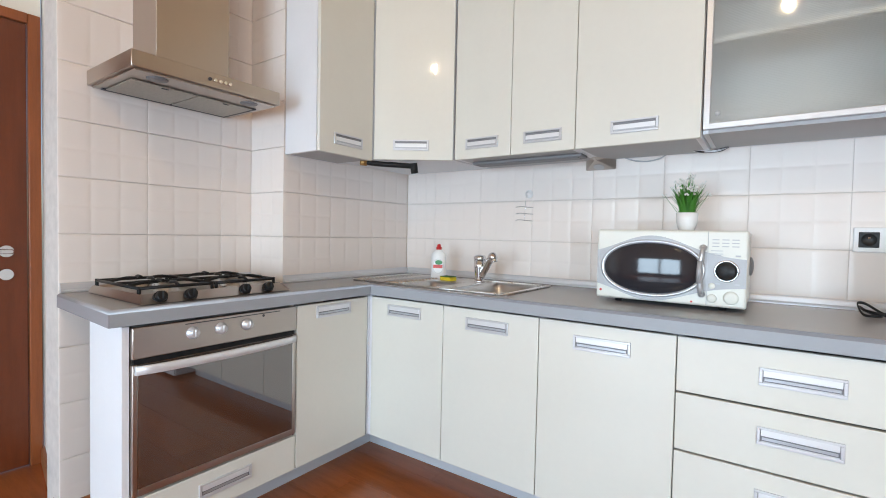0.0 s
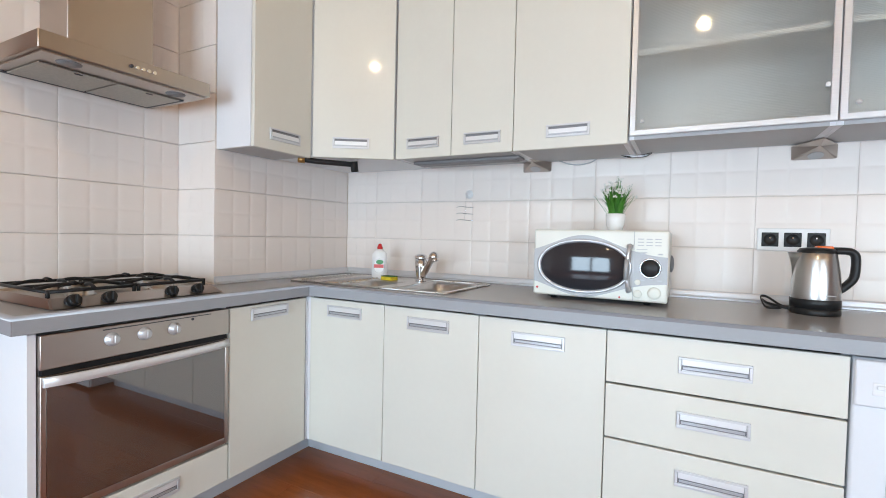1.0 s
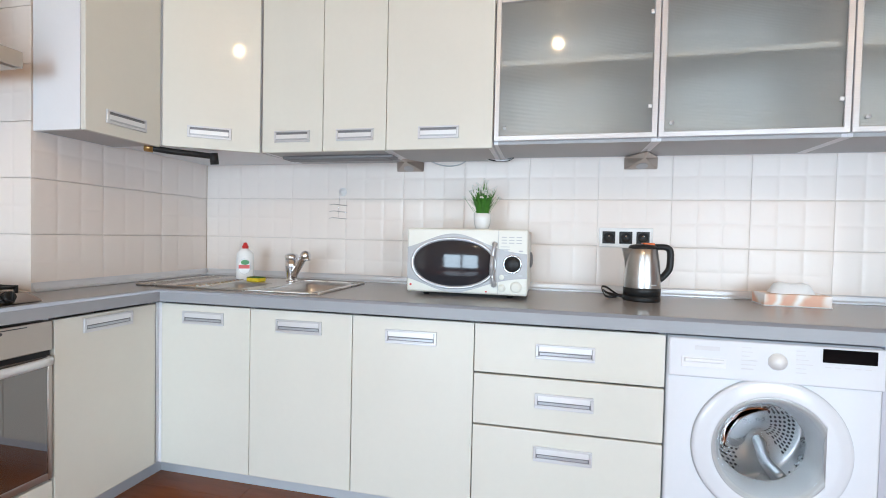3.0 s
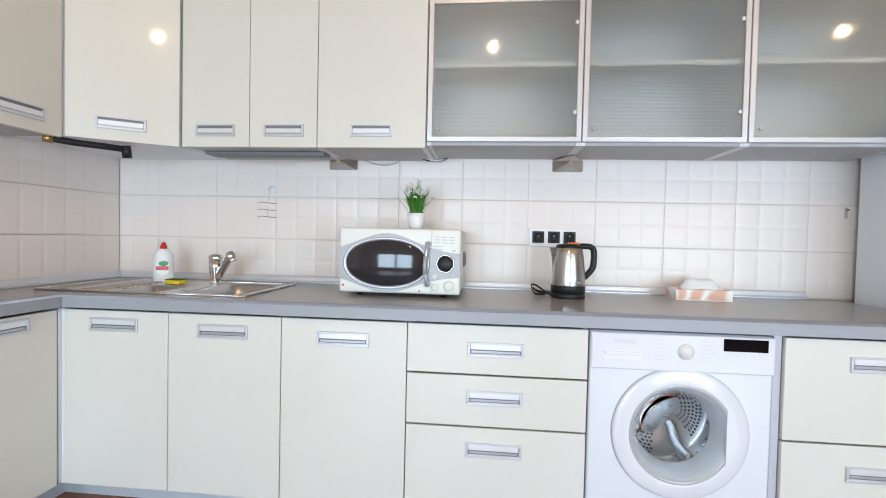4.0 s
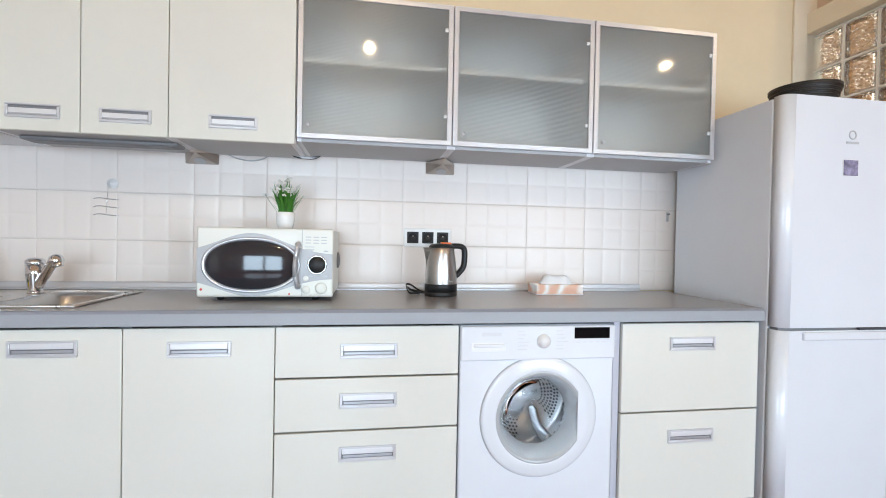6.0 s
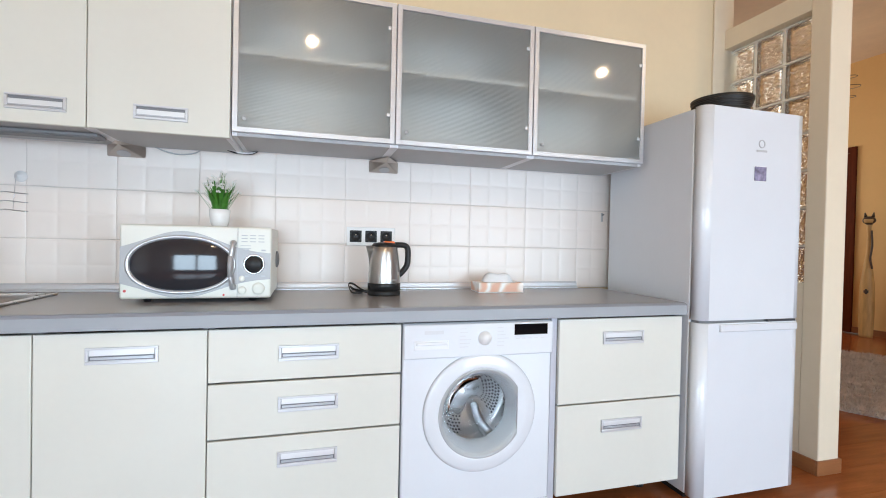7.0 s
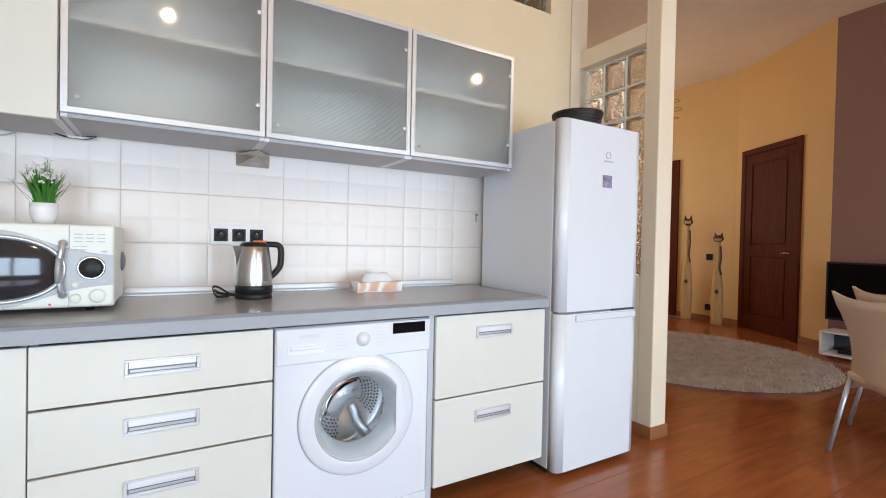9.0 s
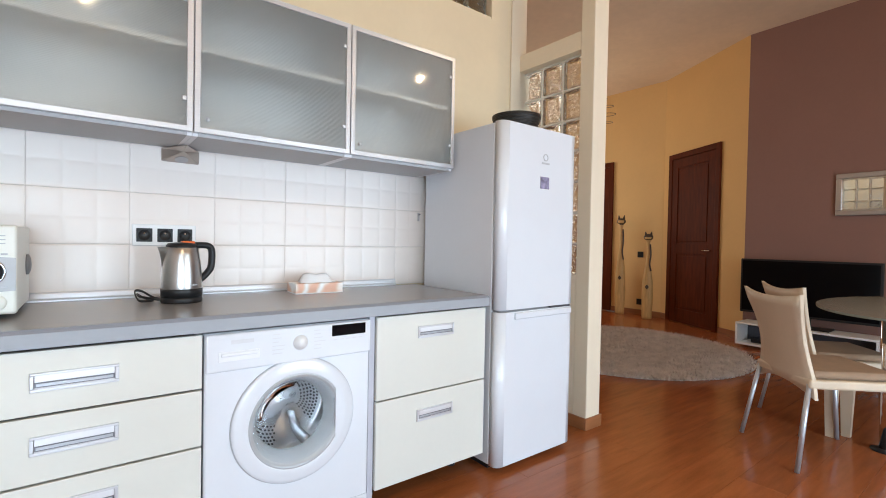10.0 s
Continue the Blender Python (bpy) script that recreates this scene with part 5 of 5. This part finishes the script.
panel_door("door_2", "dark mahogany door beside the carved cats", (q.x, q.y, 0), math.degrees(math.atan2(dA.y, dA.x)), 0.85, 2.36, MAHOGANY)
d3, lf = panel_door("door_3", "reddish wooden kitchen door with metal handle", (DOOR_X - 0.012, -2.387, 0), 90, 0.82, 1.955, RED_WOOD, 0.044)
hd = nb()
cyl(hd, (0.745, -0.022, 0.965), (0.745, -0.03, 0.965), 0.025, n=24)
tube(hd, smooth_path([(0.745, -0.03, 0.965), (0.745, -0.06, 0.965), (0.75, -0.07, 0.965), (0.68, -0.07, 0.965)], 4), 0.01, 10)
part("door_handle", hd, CHROME, lf, "chrome lever handle")
part("key_plate", cyl(nb(), (0.745, -0.022, 0.865), (0.745, -0.028, 0.865), 0.024, n=24), CHROME, lf)

# skirting in the far room and beside the oven
sk = nb()
for p, q2 in ((A0, A1), (B1, C1)):
    a, b = along(p, q2, 0, 0.014), along(p, q2, (Vector(q2) - Vector(p)).length, 0.014)
    slant(tuple(a), tuple(b), 0, 0.08, 0.012, sk)
for s0, s1 in ((0, 0.135), (1.168, (Vector(B1) - Vector(A1)).length)):
    slant(tuple(along(A1, B1, s0, 0.014)), tuple(along(A1, B1, s1, 0.014)), 0, 0.08, 0.012, sk)
setting("baseboard", sk, SKIRT, "reddish wooden skirting board", "skirting")
sk = nb()
outline_slab(sk, [(DOOR_X, WALL_Y + 0.096), (HOB_X + 0.012, WALL_Y - 0.014), (HOB_X + 0.012, WALL_Y - 0.001), (DOOR_X, WALL_Y + 0.11)], 0, 0.07)
box(sk, (HOB_X + 0.001, WALL_Y, 0), (HOB_X + 0.013, WALL_Y + 0.3, 0.07), 0.003)
setting("baseboard_kitchen", sk, SKIRT, "reddish wooden skirting beside the oven", "skirting")

# ---- living room things ----
TUFTS = random.Random(5)
rg = nb()
cxr, cyr, rx_, ry_ = 7.02, 0.5, 1.19, 1.19
ringp = [(cxr + 0.96 * rx_ * math.cos(a * math.pi / 40), cyr + 0.96 * ry_ * math.sin(a * math.pi / 40)) for a in range(80)]
outline_slab(rg, ringp, 0.001, 0.02)
rug = thing("round_rug", "round grey shaggy rug on the floor", "rug", (0, 0, 0))
part("backing", rg, FUR, rug)
verts, faces = [], []
for k in range(26000):
    r, a = math.sqrt(TUFTS.random()) * 1.0, TUFTS.uniform(0, 6.283)
    x, y = cxr + rx_ * r * math.cos(a), cyr + ry_ * r * math.sin(a)
    d = TUFTS.uniform(0, 6.283)
    l, hh, w = TUFTS.uniform(0.012, 0.04), TUFTS.uniform(0.008, 0.03), 0.006
    i = len(verts)
    verts += [(x - w * math.sin(d), y + w * math.cos(d), 0.012), (x + w * math.sin(d), y - w * math.cos(d), 0.012),
              (x + l * math.cos(d), y + l * math.sin(d), 0.02 + hh)]
    faces.append((i, i + 1, i + 2))
data = bpy.data.meshes.new("fur")
data.from_pydata(verts, [], faces)
data.materials.append(FUR)
pile = new("fur", data)
pile.parent = rug
tagged(pile, "long grey pile", kind="stuff")


def cat(x, y, h, label, turn):
    """A tall slender carved cat, one plain mesh."""
    b = nb()
    prof = [(0.0, 0.0), (0.066, 0.0), (0.07, 0.03), (0.078, h * 0.25), (0.07, h * 0.42), (0.045, h * 0.56), (0.024, h * 0.66), (0.018, h * 0.8), (0.024, h * 0.86), (0.03, h * 0.885), (0.03, h * 0.91), (0.0, h * 0.915)]
    lathe(b, prof, (0, 0, 0), 20)
    for v in b.verts:
        v.co.y *= 0.7
    bmesh.ops.create_uvsphere(b, u_segments=16, v_segments=10, radius=0.06, matrix=Matrix.LocRotScale((0, -0.01, h * 0.92), None, (1.1, 0.85, 0.85)))
    for s in (-1, 1):
        cyl(b, (s * 0.034, -0.01, h * 0.945), (s * 0.042, -0.01, h * 0.982), 0.02, 0.005, 8)
    i0 = len(b.faces)
    tube(b, smooth_path([(0.03, -0.03, h * 0.84), (0.042, -0.045, h * 0.72), (0.03, -0.05, h * 0.62), (0.05, -0.05, h * 0.54)], 5), 0.011, 8, 1)
    for z in (h * 0.36,):
        bmesh.ops.create_uvsphere(b, u_segments=12, v_segments=8, radius=0.04, matrix=Matrix.LocRotScale((0, -0.047, z), None, (0.7, 0.35, 1.1)))
        for f in b.faces:
            if f.calc_center_median().y < -0.056 and abs(f.calc_center_median().z - z) < 0.06:
                f.material_index = 1
    for f in b.faces:
        c0 = f.calc_center_median()
        f.smooth = True
        if c0.z > h * 0.89 and not (c0.y < -0.045 and h * 0.9 < c0.z < h * 0.925):
            f.material_index = 1
    o = solid("cat_sculpture", b, [CARVED, TABBY], label, "sculpture", group="carved cats")
    o.matrix_world = pose(x, y, 0, 0, 0, turn)
    return o


cat(9.24, 1.874, 1.58, "tall slender carved wooden cat figure", -70)
cat(9.14, 1.37, 1.31, "shorter slender carved wooden cat figure", -70)
for z in (0.94, 0.2):
    q = along(A1, A0, 0.34)
    so2 = thing("wall_socket", "small black wall socket plate", "socket", (q.x - 0.006, q.y, z), -90)
    part("plate", box(nb(), (-0.045, -0.008, -0.045), (0.045, 0.004, 0.045), 0.003), BLACK_PLASTIC, so2)
    part("insert", lathe(nb(), [(0.028, 0.0085), (0.026, 0.004), (0, 0.004)], n=20, axis="y"), SLOT, so2)

# television on its low white unit
st = thing("tv_stand", "low white television stand with open compartments", "stand", (8.2, -0.15, 0), -90)
b = nb()
L = 1.16
box(b, (0, 0, 0.03), (L, 0.32, 0.05), 0.006)
box(b, (0, 0, 0.25), (L, 0.32, 0.27), 0.006)
box(b, (0, 0, 0.05), (0.02, 0.32, 0.25), 0.004)
box(b, (L - 0.02, 0, 0.05), (L, 0.32, 0.25), 0.004)
part("shell", b, WHITE_PLASTIC, st)
part("back_panel", box(nb(), (0.02, 0.3, 0.05), (L - 0.02, 0.315, 0.25)), SLOT, st)
for fx in (0.05, L - 0.05):
    part("foot", cyl(nb(), (fx, 0.16, 0), (fx, 0.16, 0.03), 0.025, n=14), CHROME, st)
dk = thing("media_box", "flat black media player in the stand", "media player", (8.32, -0.45, 0.05), -90)
part("casing", box(nb(), (-0.18, -0.02, 0.001), (0.18, 0.12, 0.05), 0.004), BLACK_PLASTIC, dk)
part("display", box(nb(), (-0.05, -0.022, 0.02), (0.05, -0.0195, 0.035)), SCREEN, dk)
tv = thing("television", "large black flat-screen television", "television", (8.37, -0.13, 0.27), -90)
part("bezel", box(nb(), (0, 0.0, 0.1), (1.17, 0.04, 0.69), 0.006), BLACK_PLASTIC, tv)
part("screen", box(nb(), (0.02, -0.003, 0.125), (1.15, 0.001, 0.67)), SCREEN, tv, "dark switched-off screen")
part("neck", box(nb(), (0.53, 0.01, 0.015), (0.64, 0.03, 0.1)), BLACK_PLASTIC, tv)
part("stand_foot", box(nb(), (0.36, -0.1, 0.001), (0.81, 0.12, 0.014), 0.004), BLACK_PLASTIC, tv)

mi = thing("wall_mirror", "wide wall mirror in a ridged silver frame", "mirror", (8.605, -0.89, 0), -91.5)
fr2 = nb()
mw2, z0, z1, t = 1.3, 1.42, 1.84, 0.05
for a, b in (((0, z0), (mw2, z0 + t)), ((0, z1 - t), (mw2, z1)), ((0, z0 + t), (t, z1 - t)), ((mw2 - t, z0 + t), (mw2, z1 - t))):
    box(fr2, (a[0], -0.025, a[1]), (b[0], 0.0, b[1]), 0.008, 3)
part("frame", fr2, FRAME_SILVER, mi)
part("mirror_glass", box(nb(), (t, -0.012, z0 + t), (mw2 - t, -0.006, z1 - t)), MIRROR, mi)
inner = nb()
for a, b in (((t, z0 + t), (mw2 - t, z0 + t + 0.02)), ((t, z1 - t - 0.02), (mw2 - t, z1 - t))):
    box(inner, (a[0], -0.016, a[1]), (b[0], -0.0125, b[1]), 0.002)
part("inner_bevel", inner, CHROME, mi)

# wire spiral pendant
wl = thing("wire_pendant", "coiled bronze wire pendant lamp", "lamp", (8.0, 1.44, 0))
w = nb()
pts = []
for k in range(121):
    s = k / 120
    r = 0.17 * math.sin(math.pi * (0.12 + 0.8 * s))
    pts.append((r * math.cos(s * 4 * 2 * math.pi), r * math.sin(s * 4 * 2 * math.pi), 2.62 + 0.42 * s))
tube(w, pts, 0.0035, 6)
part("spiral", w, TABBY, wl)
part("flex", cyl(nb(), (0, 0, 3.04), (0, 0, TOP_Z), 0.004, n=8), BLACK_PLASTIC, wl)
part("lamp_holder", cyl(nb(), (0, 0, 2.93), (0, 0, 3.05), 0.02, n=14), BLACK_PLASTIC, wl)


def chair(x, y, rz):
    """A chair; local -y is its front, the backrest stands at y = 0."""
    c = thing("dining_chair", "cream leather dining chair with slim metal legs", "chair", (x, y, 0), rz, group="dining chairs")
    b = nb()
    rows = []
    for i in range(11):
        s = i / 10
        z = 0.40 + 0.435 * s
        yy = -0.075 + 0.03 * s + 0.06 * s * s
        hwid = 0.228 - 0.05 * math.sin(math.pi * s) + 0.012 * s
        row = []
        for j in range(9):
            u = -1 + 2 * j / 8
            row.append((u * hwid, yy - 0.02 * u * u + 0.0, z + (0.025 * u * u if i == 10 else 0) - (0.05 * u * u if i == 0 else 0)))
        rows.append(row)
    for side in (0, 1):
        grid = [[b.verts.new((p[0], p[1] + side * 0.016, p[2])) for p in row] for row in rows]
        for p, q in zip(grid, grid[1:]):
            for j in range(8):
                b.faces.new((p[j], p[j + 1], q[j + 1], q[j])).smooth = True
        if side == 0:
            g0 = grid
    for k in range(10):
        for j in (0, 8):
            b.faces.new((g0[k][j], g0[k + 1][j], grid[k + 1][j], grid[k][j]))
    for j in range(8):
        for i in (0, 10):
            b.faces.new((g0[i][j], g0[i][j + 1], grid[i][j + 1], grid[i][j]))
    part("backrest", b, LEATHER, c)
    part("seat", box(nb(), (-0.22, -0.5, 0.40), (0.22, -0.06, 0.445), 0.012, 3), LEATHER, c)
    cu_ = nb()
    box(cu_, (-0.2, -0.49, 0.446), (0.2, -0.09, 0.485), 0.018, 3)
    part("cushion", cu_, CUSHION, c, "beige seat cushion tied on")
    for sx in (-1, 1):
        part("leg", tube(nb(), [(sx * 0.2, -0.07, 0.42), (sx * 0.24, 0.0, 0.0)], 0.0115, 10), PULL_GREY, c, "slim metal leg")
        part("leg", tube(nb(), [(sx * 0.19, -0.46, 0.42), (sx * 0.21, -0.5, 0.0)], 0.0115, 10), PULL_GREY, c, "slim metal leg")
    return c


chair1 = chair(5.47, -1.31, 47.5)
copy_thing(chair1, pose(6.02, -1.2, 0, 0, 0, 42))

tab = thing("dining_table", "oval glass dining table with chrome legs", "table", (6.68, -1.75, 0))
part("tabletop", outline_slab(nb(), [(0.85 * math.cos(a * math.pi / 36), 0.5 * math.sin(a * math.pi / 36)) for a in range(72)], 0.718, 0.73), TABLE_GLASS, tab, "greenish frosted glass top")
for lx, ly in ((-0.68, 0.06), (0.5, 0.25), (0.5, -0.25), (-0.2, -0.35)):
    part("leg", cyl(nb(), (lx, ly, 0), (lx, ly, 0.717), 0.025, n=20), CHROME, tab, "round chrome leg")
for lx, ly in ((-0.68, 0.29), (-0.6, 0.235)):
    f = nb()
    v = [f.verts.new(p) for p in ((lx - 0.02, ly - 0.02, 0), (lx + 0.02, ly - 0.02, 0), (lx + 0.02, ly + 0.02, 0), (lx - 0.02, ly + 0.02, 0), (lx - 0.03, ly - 0.035, 0.42), (lx + 0.03, ly - 0.035, 0.42), (lx + 0.03, ly + 0.035, 0.42), (lx - 0.03, ly + 0.035, 0.42))]
    for k in ((0, 1, 2, 3), (4, 5, 6, 7), (0, 1, 5, 4), (1, 2, 6, 5), (2, 3, 7, 6), (3, 0, 4, 7)):
        f.faces.new([v[i] for i in k])
    part("pedestal", f, LEATHER, tab, "tapered cream support")

part("leg_foot", lathe(nb(), [(0, 0.0), (0.06, 0.0), (0.06, 0.006), (0.03, 0.014), (0, 0.014)], (-0.68, 0.06, 0), 24), BLACK_PLASTIC, tab, "black round foot")

# ceiling lamps that glint in the doors
for sx, sy, sz in SPOTS:
    cl = thing("ceiling_spotlight", "small ceiling spotlight with a warm bulb", "lamp", (sx, sy, sz - 3.02), group="ceiling spotlights")
    part("stem", cyl(nb(), (0, 0, 3.1), (0, 0, TOP_Z + 3.02 - sz), 0.012, n=12), CHROME, cl)
    part("reflector", lathe(nb(), [(0.02, 3.13), (0.03, 3.12), (0.06, 3.04), (0.055, 3.04), (0.027, 3.11)], n=24), CHROME, cl)

# ---- tiles, planks ----
ZR = [0.025 + 0.205 * k for k in range(12)]   # tile rows; joints every 205 mm


CUSHION_STEPS = (0.0, 0.035, 0.08, 0.14, 0.24, 0.5, 0.76, 0.86, 0.92, 0.965, 1.0)
CUSHION_RISE = (0.0, 0.25, 0.6, 0.88, 0.99, 1.0, 0.99, 0.88, 0.6, 0.25, 0.0)


def tile_mesh(w, h, kind):
    """A glazed tile, front along -y, pressed with shallow cushions, one or two high."""
    b = nb()
    nx = 3 if w > 0.2 else 2 if w > 0.12 else 1
    nz = 2 if kind == 1 and h > 0.15 else 1
    swell = 0.0 if kind == 0 else 0.0016

    def axis(length, n):
        out = [(0.0, -0.25)]
        for i in range(n):
            for k, (u, q) in enumerate(zip(CUSHION_STEPS, CUSHION_RISE)):
                if k == 0 and i:
                    continue
                out.append((0.0012 + (length - 0.0024) * (i + u) / n, q))
        return out + [(length, -0.25)]

    xs_, zs_ = axis(w - 0.0006, nx), axis(h - 0.0018, nz)
    grid = []
    for z, qz in zs_:
        row = []
        for x, qx in xs_:
            q = -2.2 if qz < 0 else -0.9 if qx < 0 else qx * qz
            row.append(b.verts.new((0.0003 + x, -0.0074 - (swell * q if q > 0 else 0.0005 * q), 0.0009 + z)))
        grid.append(row)
    for p, q in zip(grid, grid[1:]):
        for k in range(len(p) - 1):
            b.faces.new((p[k], p[k + 1], q[k + 1], q[k])).smooth = True
    back = [b.verts.new((v.co.x, 0, v.co.z)) for v in (grid[0][0], grid[0][-1], grid[-1][-1], grid[-1][0])]
    b.faces.new(back[::-1])
    rims = (grid[0], [r_[-1] for r_ in grid], grid[-1][::-1], [r_[0] for r_ in grid][::-1])
    for k, rim_ in enumerate(rims):
        b.faces.new(rim_[::-1] + [back[k], back[(k + 1) % 4]])
    return mesh_of("tile", b, TILE)


tile_cache = {}


def tile(parent, w, h, kind, m):
    key = (round(w, 3), round(h, 3), kind)
    if key not in tile_cache:
        tile_cache[key] = tile_mesh(w, h, kind)
    o = new("tile", tile_cache[key])
    o.parent = parent
    o.matrix_world = m


setting("backsplash", box(nb(), (PIER_X, 0.003, CT + 0.002), (4.2, 0.0079, ZR[7] + 0.13)), GROUT, "pale grout bed behind the glazed wall tiles", "tiles")
pick = random.Random(21)
wall_by = {o.name: o for o in scene.objects}


def tiled(parent, stretch_, rows, to_world):
    for a, b in stretch_:
        for z0, z1 in rows:
            plain = z0 < 1.0
            tile(parent, b - a, z1 - z0, pick.choice((1, 1, 2) if plain else (1, 1, 1, 1, 2)), to_world(a, z0))


rows_back = [(CT + 0.002, ZR[5])] + [(ZR[k], ZR[k + 1]) for k in (5, 6)] + [(ZR[7], ZR[7] + 0.13)]
cols = [(PIER_X, 0.882)] + [(0.882 + 0.305 * k, 1.187 + 0.305 * k) for k in range(10)] + [(3.932, 4.2)]
tiled(wall_by["backsplash"], cols, rows_back, lambda a, z: pose(a, 0.008, z))
rows_left = [(ZR[k], ZR[k + 1]) for k in range(0, 11)]
# local x of a tile on the west walls runs along +y
tiled(wall_by["pier"], [(PIER_Y, -0.6), (-0.6, -0.3), (-0.3, 0.0)], [r for r in rows_back], lambda a, z: pose(PIER_X - 0.008, a, z, 0, 0, 90))
tiled(wall_by["wall_west"], [(WALL_Y, -1.335), (-1.335, -1.03), (-1.03, PIER_Y)], rows_left, lambda a, z: pose(HOB_X - 0.008, a, z, 0, 0, 90))
tiled(wall_by["pier"], [(HOB_X - 0.004, PIER_X)], rows_left, lambda a, z: pose(a, PIER_Y + 0.008, z))

plank_rs = random.Random(8)
plank = nb()
box(plank, (0.0003, 0.0003, -0.012), (1.2797, 0.1917, 0.0), 0.0006, 1)
plank_mesh = mesh_of("plank", plank, PLANK)
floor = wall_by["floor"]
sheet = nb()
for j in range(int(9.0 / 0.192) + 1):
    y = -4.6 + 0.192 * j
    off = plank_rs.uniform(0, 1.28)
    for k in range(9):
        x = -1.4 + off + 1.28 * k - 1.28
        if -1.3 < x < 7.6 and -2.6 < y < 0.0:
            o = new("plank", plank_mesh)
            o.parent = floor
            o.location = (x, y, 0.0)
        elif -0.5 < x + 1.28 and x < 9.6:
            box(sheet, (x + 0.0007, y + 0.0007, -0.012), (x + 1.2793, y + 0.1913, 0.0))
rest = part("planks", sheet, PLANK, floor)
tagged(rest, kind="stuff")
